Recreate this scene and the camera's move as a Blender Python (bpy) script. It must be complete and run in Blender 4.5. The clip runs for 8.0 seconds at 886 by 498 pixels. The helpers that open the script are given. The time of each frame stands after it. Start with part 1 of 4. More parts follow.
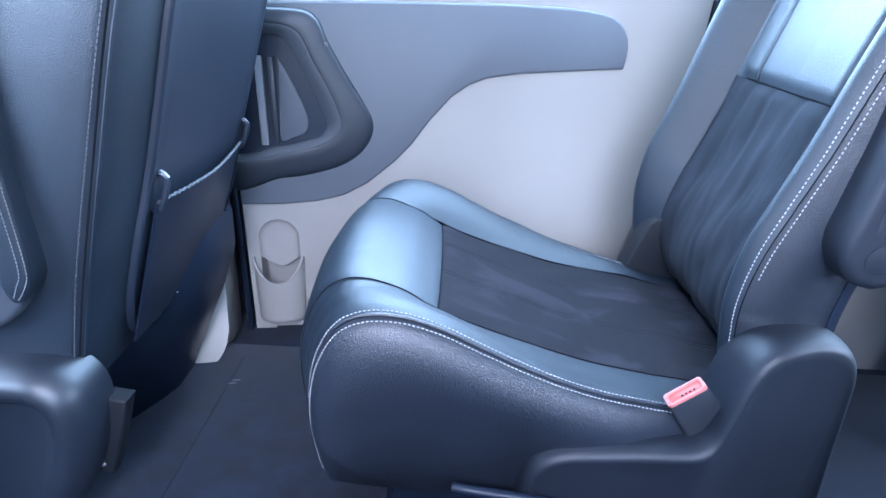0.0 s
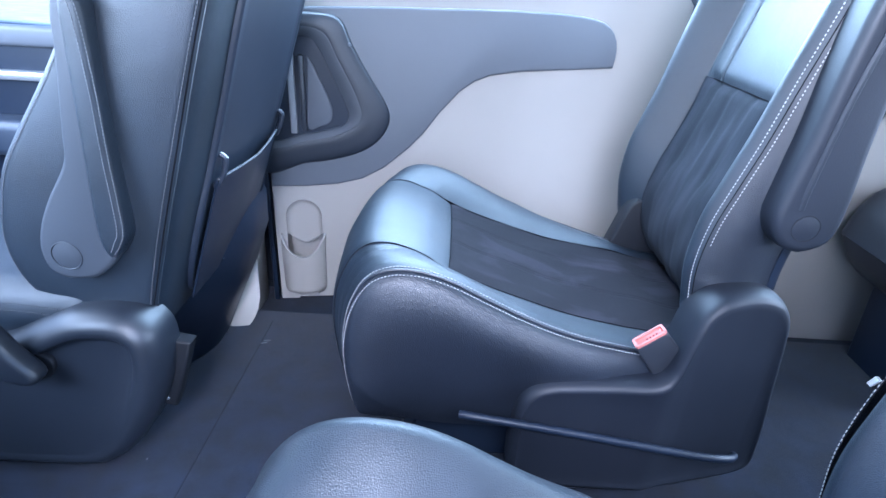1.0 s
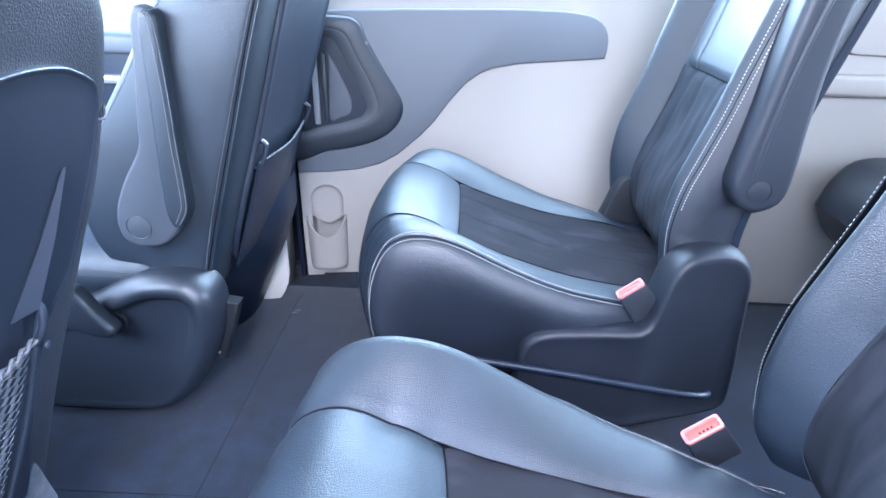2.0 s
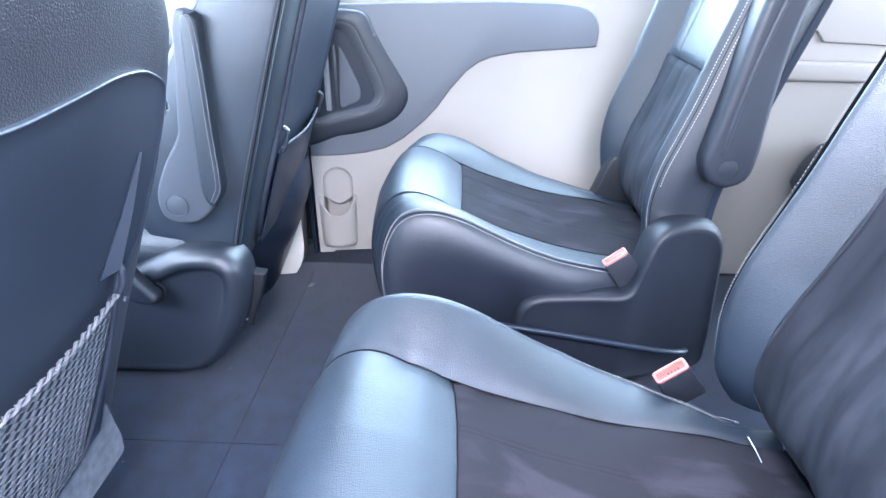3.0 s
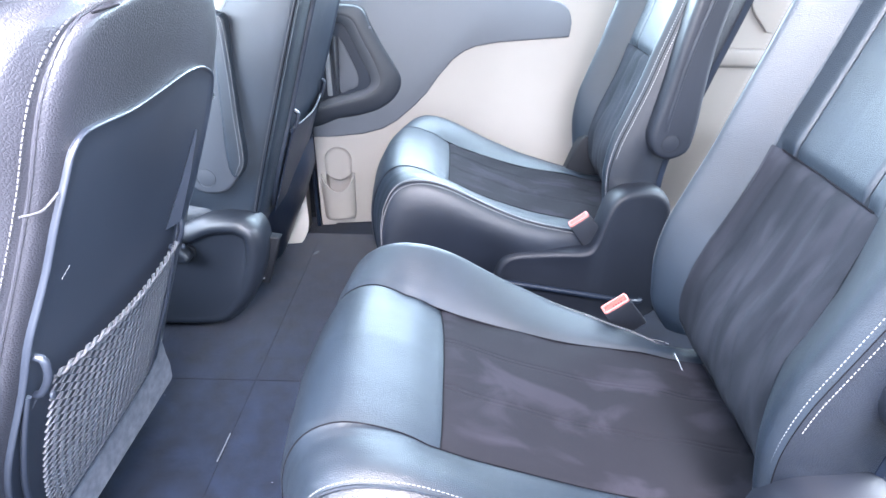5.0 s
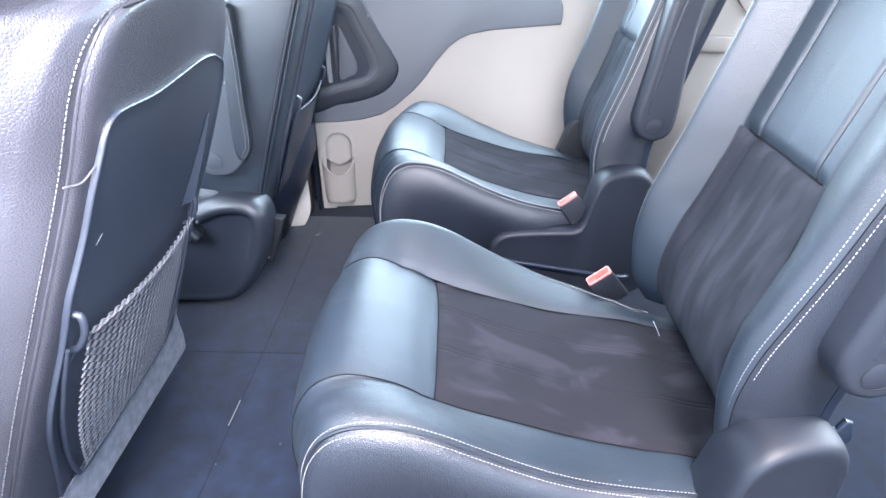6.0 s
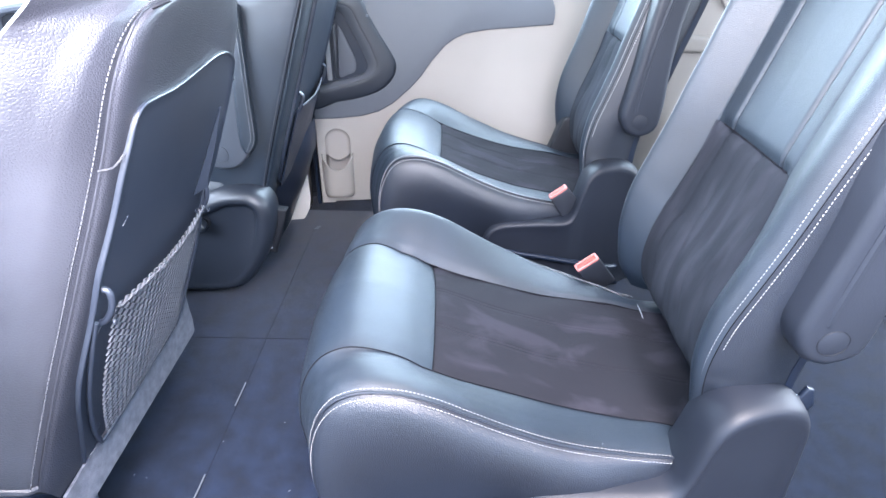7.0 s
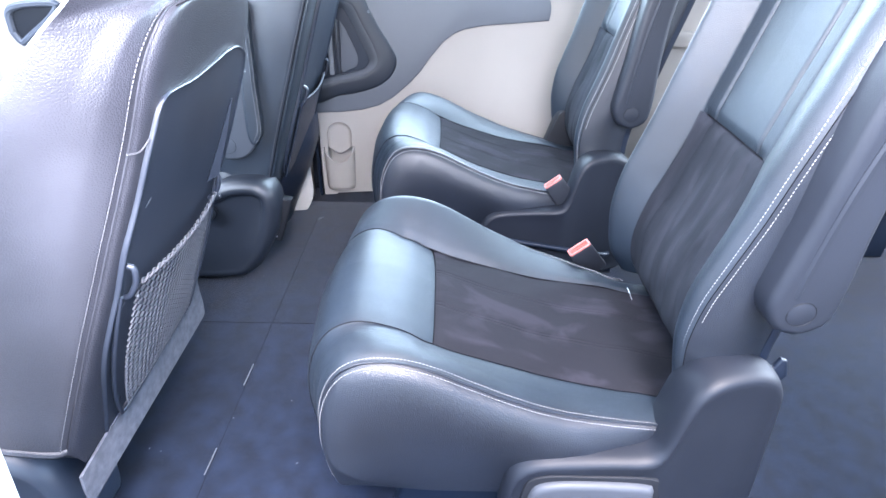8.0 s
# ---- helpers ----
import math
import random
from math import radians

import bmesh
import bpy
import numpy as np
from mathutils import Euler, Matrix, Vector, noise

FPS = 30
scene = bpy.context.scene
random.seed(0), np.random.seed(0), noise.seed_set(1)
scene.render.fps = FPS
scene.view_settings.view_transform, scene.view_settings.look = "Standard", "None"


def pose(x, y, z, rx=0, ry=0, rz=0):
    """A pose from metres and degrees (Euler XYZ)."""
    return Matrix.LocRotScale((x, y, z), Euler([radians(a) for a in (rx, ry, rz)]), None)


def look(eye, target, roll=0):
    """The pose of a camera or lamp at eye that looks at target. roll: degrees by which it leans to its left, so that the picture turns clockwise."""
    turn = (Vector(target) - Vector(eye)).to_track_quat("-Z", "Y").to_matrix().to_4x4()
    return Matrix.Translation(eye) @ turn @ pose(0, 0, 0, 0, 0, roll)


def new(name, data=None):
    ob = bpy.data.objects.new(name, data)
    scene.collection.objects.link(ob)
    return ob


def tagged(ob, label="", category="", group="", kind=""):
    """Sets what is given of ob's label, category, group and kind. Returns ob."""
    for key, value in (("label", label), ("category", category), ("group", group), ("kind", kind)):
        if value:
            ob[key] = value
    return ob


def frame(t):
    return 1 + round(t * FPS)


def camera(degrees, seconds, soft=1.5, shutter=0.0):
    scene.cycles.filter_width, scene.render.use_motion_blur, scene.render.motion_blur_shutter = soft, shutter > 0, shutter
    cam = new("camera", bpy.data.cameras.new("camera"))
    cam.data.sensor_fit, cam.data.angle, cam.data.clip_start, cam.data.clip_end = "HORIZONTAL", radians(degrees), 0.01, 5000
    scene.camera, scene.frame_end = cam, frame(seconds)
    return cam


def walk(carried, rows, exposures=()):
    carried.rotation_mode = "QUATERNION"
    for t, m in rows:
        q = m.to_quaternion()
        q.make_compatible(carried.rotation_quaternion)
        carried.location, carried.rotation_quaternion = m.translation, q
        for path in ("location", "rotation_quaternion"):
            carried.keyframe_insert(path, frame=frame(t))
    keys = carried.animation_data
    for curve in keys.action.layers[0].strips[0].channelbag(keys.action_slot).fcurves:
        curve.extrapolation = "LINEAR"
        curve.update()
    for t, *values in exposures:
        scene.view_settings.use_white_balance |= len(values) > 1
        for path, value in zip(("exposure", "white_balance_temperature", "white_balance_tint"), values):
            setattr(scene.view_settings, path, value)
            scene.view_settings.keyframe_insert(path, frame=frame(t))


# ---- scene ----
cam = camera(77.0, 8.0)
PATH = [
    (0, (0.011, 0.038, 0.741), (0.005, 1.839, -0.128), 2.7),
    (0.5, (0.005, -0.036, 0.759), (-0.005, 1.761, -0.118), 3.0),
    (1, (0.0, -0.109, 0.775), (-0.01, 1.68, -0.12), 3.2),
    (1.5, (0.006, -0.18, 0.79), (-0.029, 1.6, -0.121), 2.1),
    (2.8, (0.005, -0.348, 0.825), (-0.051, 1.417, -0.113), 1.5),
    (3, (-0.001, -0.363, 0.836), (-0.048, 1.386, -0.132), 1.2),
    (3.5, (-0.004, -0.413, 0.852), (-0.03, 1.332, -0.125), 1.8),
    (4, (-0.009, -0.458, 0.862), (-0.015, 1.284, -0.12), 1.8),
    (4.5, (-0.001, -0.505, 0.875), (-0.013, 1.231, -0.119), 1.4),
    (6, (0.02, -0.618, 0.902), (0.003, 1.085, -0.147), 0.9),
    (6.5, (0.018, -0.65, 0.908), (0.009, 1.051, -0.143), 1.0),
    (7, (0.017, -0.681, 0.914), (0.019, 1.021, -0.136), 1.3),
    (7.5, (0.013, -0.711, 0.919), (0.02, 0.989, -0.135), 1.3),
    (8, (0.016, -0.739, 0.924), (0.023, 0.957, -0.137), 1.4),
]
walk(cam, [(t, look(eye, target, roll)) for t, eye, target, roll in PATH],
     [(0.0, 3.61, 5230, 13), (1.5, 3.77, 5460, 13), (3.0, 4.16, 5950, 13), (4.5, 4.16, 6320, 13), (6.0, 3.93, 6500, 13), (8.0, 3.86, 6230, 14)])

# ---- world and sun ----
world = bpy.data.worlds.new("sky")
scene.world = world
world.use_nodes = True
wn = world.node_tree.nodes
sky = wn.new("ShaderNodeTexSky")
sky.sky_type = "NISHITA"
sky.sun_disc = False
sky.sun_elevation, sky.sun_rotation = radians(68), radians(169)
wn["Background"].inputs["Strength"].default_value = 0.12
world.node_tree.links.new(sky.outputs["Color"], wn["Background"].inputs["Color"])
sun = new("sun", bpy.data.lights.new("sun", "SUN"))
sun.data.energy, sun.data.angle, sun.data.color = 1.5, radians(28), (1.0, 0.92, 0.88)
sun.matrix_world = look((0.3, -1.6, 4.0), (0, 0, 0))


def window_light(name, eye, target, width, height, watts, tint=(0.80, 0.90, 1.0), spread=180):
    """An area lamp that stands in for sky light through a window or the doorway."""
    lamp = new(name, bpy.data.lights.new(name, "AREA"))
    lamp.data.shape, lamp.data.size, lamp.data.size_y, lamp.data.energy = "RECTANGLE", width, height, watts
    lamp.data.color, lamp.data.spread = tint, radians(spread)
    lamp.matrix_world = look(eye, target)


window_light("window_light_side", (0.10, 1.24, 1.02), (0.10, 0.3, 0.65), 1.05, 0.46, 5.0, (0.65, 0.855, 1.0))
window_light("window_light_quarter", (1.30, 1.24, 1.05), (1.0, 0.3, 0.65), 0.85, 0.42, 5.6, (0.65, 0.855, 1.0))
window_light("window_light_rear", (2.30, 0.4, 1.05), (0, 0.4, 0.7), 1.3, 0.45, 9.0)
window_light("window_light_front", (-1.55, 0.4, 1.10), (0, 0.4, 0.6), 1.4, 0.36, 3.2)
window_light("window_light_driver", (-1.05, -0.37, 0.98), (-0.6, 0.7, 0.5), 0.75, 0.45, 3.4)
# added fill lamps in the doorway, narrowed towards the driver seat and near backrest
window_light("doorway_fill", (-0.24, -0.44, 1.05), (-0.42, 0.0, 0.66), 0.40, 0.46, 1.75, (0.97, 0.93, 0.96), 100)
window_light("doorway_fill_rear", (0.28, -0.43, 1.12), (0.52, 0.05, 0.78), 0.55, 0.30, 1.35, (0.97, 0.94, 0.97), 95)


# ---- materials ----
def material(name, col, rough=0.5, metal=0.0, var=0.25, vscale=6.0, grain=0.0, gscale=300.0, kind="noise",
             col2=None, spec=0.5, sheen=0.0, rvar=0.1, coat=0.0, lo=0.35, hi=0.68, warp=0.0, wave=0.0, stretch=None):
    """A surface with blotches at a large scale and a fine grain."""
    m = bpy.data.materials.new(name)
    m.use_nodes = True
    nt = m.node_tree
    n, link = nt.nodes, nt.links.new
    b = n["Principled BSDF"]
    tc = n.new("ShaderNodeTexCoord")
    no = n.new("ShaderNodeTexNoise")
    no.inputs["Scale"].default_value, no.inputs["Detail"].default_value = vscale, 6
    no.inputs["Distortion"].default_value = warp
    if stretch:
        mp = n.new("ShaderNodeMapping")
        mp.inputs["Scale"].default_value = stretch
        link(tc.outputs["Object"], mp.inputs["Vector"])
        link(mp.outputs["Vector"], no.inputs["Vector"])
    else:
        link(tc.outputs["Object"], no.inputs["Vector"])
    mix = n.new("ShaderNodeMix")
    mix.data_type = "RGBA"
    c2 = col2 or tuple(c * (1 + var) for c in col)
    mix.inputs["A"].default_value = (*[c * (1 - var * 0.5) for c in col], 1)
    mix.inputs["B"].default_value = (*c2, 1)
    ramp = n.new("ShaderNodeMapRange")
    ramp.inputs["From Min"].default_value, ramp.inputs["From Max"].default_value = lo, hi
    link(no.outputs["Fac"], ramp.inputs["Value"])
    link(ramp.outputs["Result"], mix.inputs["Factor"])
    link(mix.outputs["Result"], b.inputs["Base Color"])
    rr = n.new("ShaderNodeMapRange")
    rr.inputs["To Min"].default_value, rr.inputs["To Max"].default_value = max(rough - rvar, 0.02), min(rough + rvar, 1)
    link(no.outputs["Fac"], rr.inputs["Value"])
    link(rr.outputs["Result"], b.inputs["Roughness"])
    b.inputs["Metallic"].default_value = metal
    b.inputs["Specular IOR Level"].default_value = spec
    b.inputs["Coat Weight"].default_value = coat
    if sheen:
        b.inputs["Sheen Weight"].default_value, b.inputs["Sheen Roughness"].default_value = sheen, 0.5
    if grain:
        if kind == "voronoi":
            g = n.new("ShaderNodeTexVoronoi")
            g.feature = "DISTANCE_TO_EDGE"
            g.inputs["Scale"].default_value = gscale
            pebble = n.new("ShaderNodeMapRange")
            pebble.interpolation_type = "SMOOTHSTEP"
            pebble.inputs["From Max"].default_value = 0.28
            link(g.outputs["Distance"], pebble.inputs["Value"])
            out = pebble.outputs["Result"]
        else:
            g = n.new("ShaderNodeTexNoise")
            g.inputs["Scale"].default_value, g.inputs["Detail"].default_value = gscale, 3
            out = g.outputs["Fac"]
        link(tc.outputs["Object"], g.inputs["Vector"])
        bump = n.new("ShaderNodeBump")
        bump.inputs["Strength"].default_value, bump.inputs["Distance"].default_value = grain, 0.001
        link(out, bump.inputs["Height"])
        link(bump.outputs["Normal"], b.inputs["Normal"])
        if wave:
            w = n.new("ShaderNodeTexNoise")
            w.inputs["Scale"].default_value, w.inputs["Detail"].default_value = 22, 2
            link(tc.outputs["Object"], w.inputs["Vector"])
            soft = n.new("ShaderNodeBump")
            soft.inputs["Strength"].default_value, soft.inputs["Distance"].default_value = wave, 0.006
            link(w.outputs["Fac"], soft.inputs["Height"])
            link(soft.outputs["Normal"], bump.inputs["Normal"])
    return m


LEATHER = material("leather", (0.0052, 0.0098, 0.0168), 0.49, var=0.3, vscale=9, grain=0.26, gscale=480, kind="voronoi", spec=0.55, rvar=0.05, wave=0.12)
LEATHER_COARSE = material("leather_coarse", (0.019, 0.0202, 0.027), 0.42, var=0.3, vscale=7, grain=0.27, gscale=300, kind="voronoi", spec=0.5, rvar=0.05, wave=0.06)
LEATHER_SIDE = material("leather_side", (0.0062, 0.0086, 0.0144), 0.43, var=0.25, vscale=7, grain=0.28, gscale=420, kind="voronoi", spec=0.5, rvar=0.05, wave=0.06)
SUEDE = material("suede", (0.0086, 0.0086, 0.0122), 0.9, var=0.3, vscale=8, grain=0.4, gscale=900, col2=(0.0150, 0.0142, 0.0198), spec=0.15, lo=0.51, hi=0.60, warp=0.7, stretch=(1.0, 1.5, 1.0))
SUEDE_BACK = material("suede_back", (0.0090, 0.0115, 0.0175), 0.9, var=0.5, vscale=9, grain=0.4, gscale=900, col2=(0.0185, 0.0205, 0.0280), spec=0.2, lo=0.42, hi=0.68, warp=0.8, stretch=(1.0, 3.2, 0.7))
PLASTIC = material("plastic", (0.006, 0.010, 0.020), 0.40, var=0.15, vscale=8, grain=0.25, gscale=700, spec=0.3)
PLASTIC_SATIN = material("plastic_satin", (0.016, 0.023, 0.037), 0.46, var=0.15, vscale=5, grain=0.1, gscale=700)
TRIM_GREY = material("trim_grey", (0.073, 0.080, 0.095), 0.55, var=0.08, vscale=4, grain=0.2, gscale=600)
BEIGE = material("trim_beige", (0.235, 0.216, 0.202), 0.55, var=0.06, vscale=3, grain=0.15, gscale=500)
CARPET = material("carpet", (0.0036, 0.0062, 0.0140), 0.95, var=0.55, vscale=22, grain=1.0, gscale=700, spec=0.1, sheen=0.1)
FLAP = material("flap_cloth", (0.085, 0.088, 0.105), 0.9, var=0.3, vscale=60, grain=1.0, gscale=500, spec=0.1)
NET = material("net_cord", (0.046, 0.048, 0.058), 0.7, var=0.2, vscale=30)
THREAD = material("thread", (0.24, 0.236, 0.24), 0.7, var=0.1, vscale=40)
THREAD_DULL = material("thread_dull", (0.11, 0.11, 0.118), 0.7, var=0.1, vscale=40)
THREAD_GREY = material("thread_grey", (0.036, 0.037, 0.044), 0.7, var=0.1, vscale=40)
RED = material("red_plastic", (0.46, 0.045, 0.035), 0.55, var=0.1, vscale=30)
WHITE = material("white_paint", (0.80, 0.80, 0.80), 0.3, var=0.04, vscale=3, coat=0.5)
SILVER = material("silver_trim", (0.5, 0.5, 0.52), 0.3, metal=0.8, var=0.05)
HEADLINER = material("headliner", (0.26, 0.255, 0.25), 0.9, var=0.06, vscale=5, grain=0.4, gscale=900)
ASPHALT = material("asphalt", (0.07, 0.068, 0.066), 0.9, var=0.4, vscale=3, grain=0.8, gscale=120)
PAPER = material("paper", (0.75, 0.75, 0.75), 0.8, var=0.05)
GLOSS = material("gloss_plastic", (0.0065, 0.009, 0.0145), 0.46, var=0.15, vscale=5, rvar=0.06)
TRIM_DARK = material("trim_dark", (0.046, 0.052, 0.066), 0.6, var=0.1, vscale=6, grain=0.15, gscale=600)
ARM_TRIM = material("armrest_trim", (0.028, 0.032, 0.041), 0.6, var=0.12, vscale=6, grain=0.2, gscale=600)
BOARD = material("board_plastic", (0.0125, 0.0165, 0.026), 0.40, var=0.15, vscale=5, grain=0.12, gscale=700)
HANDLE = material("handle_plastic", (0.0092, 0.0122, 0.0195), 0.50, var=0.12, vscale=6, grain=0.15, gscale=600)
PLASTIC_COVER = material("cover_plastic", (0.0055, 0.0075, 0.0128), 0.54, var=0.15, vscale=8, grain=0.2, gscale=700, spec=0.3)
ARM_BLACK = material("armrest_black", (0.0105, 0.0132, 0.0200), 0.50, var=0.15, vscale=6, grain=0.2, gscale=600, spec=0.35)
TRIM_PALE = material("trim_pale", (0.15, 0.155, 0.17), 0.5, var=0.08, vscale=6)
SEAM = material("seam_shadow", (0.006, 0.006, 0.008), 0.95, var=0.2, spec=0.05)
BUCKLE = material("buckle_plastic", (0.011, 0.013, 0.018), 0.5, var=0.2, grain=0.2, gscale=700)
RIM = material("buckle_rim", (0.30, 0.095, 0.085), 0.6, var=0.2, vscale=60)
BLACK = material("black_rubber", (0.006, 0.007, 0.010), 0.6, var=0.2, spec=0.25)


# ---- building helpers ----
def part(name, bm, mat, parent=None, label="", smooth=True, auto=None):
    """Links a bmesh as one object, under its thing if there is one."""
    me = bpy.data.meshes.new(name)
    bmesh.ops.recalc_face_normals(bm, faces=bm.faces[:])
    bm.to_mesh(me)
    bm.free()
    me.materials.append(mat)
    if smooth:
        me.polygons.foreach_set("use_smooth", [True] * len(me.polygons))
        me.set_sharp_from_angle(angle=radians(auto or 40))
    ob = new(name, me)
    if parent:
        ob.parent = parent
    if label:
        ob["label"] = label
    return ob


def thing(name, place, label, category, group="", kind=""):
    ob = new(name)
    ob.matrix_basis = place
    ob.empty_display_size = 0.1
    return tagged(ob, label, category, group, kind)


def spline(pts, n):
    """A smooth run of n + 1 points through the given ones, evenly spaced."""
    p = np.array(pts, float)
    ext = np.vstack([2 * p[0] - p[1], p, 2 * p[-1] - p[-2]])
    out = []
    for i in range(1, len(ext) - 2):
        a, b, c, d = ext[i - 1:i + 3]
        for u in np.linspace(0, 1, 12, endpoint=False):
            out.append(0.5 * (2 * b + (c - a) * u + (2 * a - 5 * b + 4 * c - d) * u * u + (3 * b - a - 3 * c + d) * u ** 3))
    out.append(ext[-2])
    out = np.array(out)
    run = np.r_[0, np.cumsum(np.linalg.norm(np.diff(out, axis=0), axis=1))]
    at = np.linspace(0, run[-1], n + 1)
    return np.stack([np.interp(at, run, out[:, k]) for k in range(out.shape[1])], 1)


def grid(rows, close=False):
    """A sheet through rows of points."""
    bm = bmesh.new()
    vs = [[bm.verts.new(Vector(p)) for p in row] for row in rows]
    m = len(vs[0])
    for a, b in zip(vs, vs[1:]):
        for j in range(m if close else m - 1):
            k = (j + 1) % m
            bm.faces.new((a[j], a[k], b[k], b[j]))
    return bm


def cap(bm):
    bm.edges.ensure_lookup_table()
    edges = [e for e in bm.edges if e.is_boundary]
    bmesh.ops.holes_fill(bm, edges=edges, sides=0)
    return bm


def solid(bm, depth):
    """Gives a sheet a thickness."""
    bmesh.ops.recalc_face_normals(bm, faces=bm.faces[:])
    bmesh.ops.solidify(bm, geom=bm.faces[:], thickness=depth)
    return bm


def prism(outline, y0, y1, bevel=0.006, seg=3):
    """A plate of the given x, z outline between y0 and y1, with rounded edges."""
    bm = bmesh.new()
    a = [bm.verts.new((x, y0, z)) for x, z in outline]
    b = [bm.verts.new((x, y1, z)) for x, z in outline]
    n = len(a)
    bm.faces.new(a)
    bm.faces.new(b[::-1])
    for i in range(n):
        bm.faces.new((a[i], b[i], b[(i + 1) % n], a[(i + 1) % n]))
    bmesh.ops.recalc_face_normals(bm, faces=bm.faces[:])
    if bevel:
        rim = [e for e in bm.edges if abs(e.verts[0].co.y - e.verts[1].co.y) < 1e-6]
        bmesh.ops.bevel(bm, geom=rim, offset=bevel, segments=seg, affect="EDGES", profile=0.5, clamp_overlap=True)
    return bm


def dome(outline, rows):
    """A moulded cover whose x, z outline is drawn in step by step; rows of inset and y."""
    p = np.array(outline, float)
    area = np.sum(p[:, 0] * np.roll(p[:, 1], -1) - np.roll(p[:, 0], -1) * p[:, 1])
    d = np.roll(p, -2, 0) - np.roll(p, 2, 0)
    d /= np.linalg.norm(d, axis=1)[:, None]
    n = np.stack([-d[:, 1], d[:, 0]], 1) * (1 if area > 0 else -1)
    out = [[(*(q + m * inset), y) for q, m in zip(p, n)] for inset, y in rows]
    return cap(grid([[(x, y, z) for x, z, y in row] for row in out], True))


def box(x0, x1, y0, y1, z0, z1, bevel=0.004, seg=2):
    bm = bmesh.new()
    bmesh.ops.create_cube(bm, size=1, matrix=Matrix.Translation(((x0 + x1) / 2, (y0 + y1) / 2, (z0 + z1) / 2)) @ Matrix.Diagonal((x1 - x0, y1 - y0, z1 - z0, 1)))
    if bevel:
        bmesh.ops.bevel(bm, geom=bm.edges[:], offset=bevel, segments=seg, affect="EDGES", profile=0.5)
    return bm


def tube(points, r, sides=8, bm=None, squash=1.0):
    """A round bar along the points."""
    bm = bm or bmesh.new()
    p = [Vector(q) for q in points]
    rings = []
    for i, q in enumerate(p):
        d = (p[min(i + 1, len(p) - 1)] - p[max(i - 1, 0)]).normalized()
        side = d.cross(Vector((0.31, 0.83, 0.46))).normalized()
        up = d.cross(side)
        rings.append([bm.verts.new(q + r * (math.cos(a) * side + squash * math.sin(a) * up)) for a in [2 * math.pi * k / sides for k in range(sides)]])
    for a, b in zip(rings, rings[1:]):
        for k in range(sides):
            bm.faces.new((a[k], a[(k + 1) % sides], b[(k + 1) % sides], b[k]))
    bm.faces.new(rings[0])
    bm.faces.new(rings[-1][::-1])
    return bm


def stitches(points, pitch=0.0052, gap=0.46, r=0.00062):
    """A row of short threads along the points."""
    bm = bmesh.new()
    p = np.array(points, float)
    run = np.r_[0, np.cumsum(np.linalg.norm(np.diff(p, axis=0), axis=1))]
    at = lambda s: Vector([np.interp(s, run, p[:, k]) for k in range(3)])
    for i in range(int(run[-1] / pitch)):
        a, b = at(i * pitch), at((i + 1 - gap) * pitch)
        tube((a, a.lerp(b, 0.5), b), r, 5, bm)
    return bm


def disc(x, y, z, r, depth, seg=32, bevel=0.002):
    """A round button on a side that faces -y."""
    return prism([(x + r * math.cos(a), z + r * math.sin(a)) for a in [2 * math.pi * k / seg for k in range(seg)]], y - depth, y, bevel, 2)


def smooth_outline(pts, n=90):
    return [tuple(p) for p in spline(list(pts) + [pts[0]], n)[:-1]]


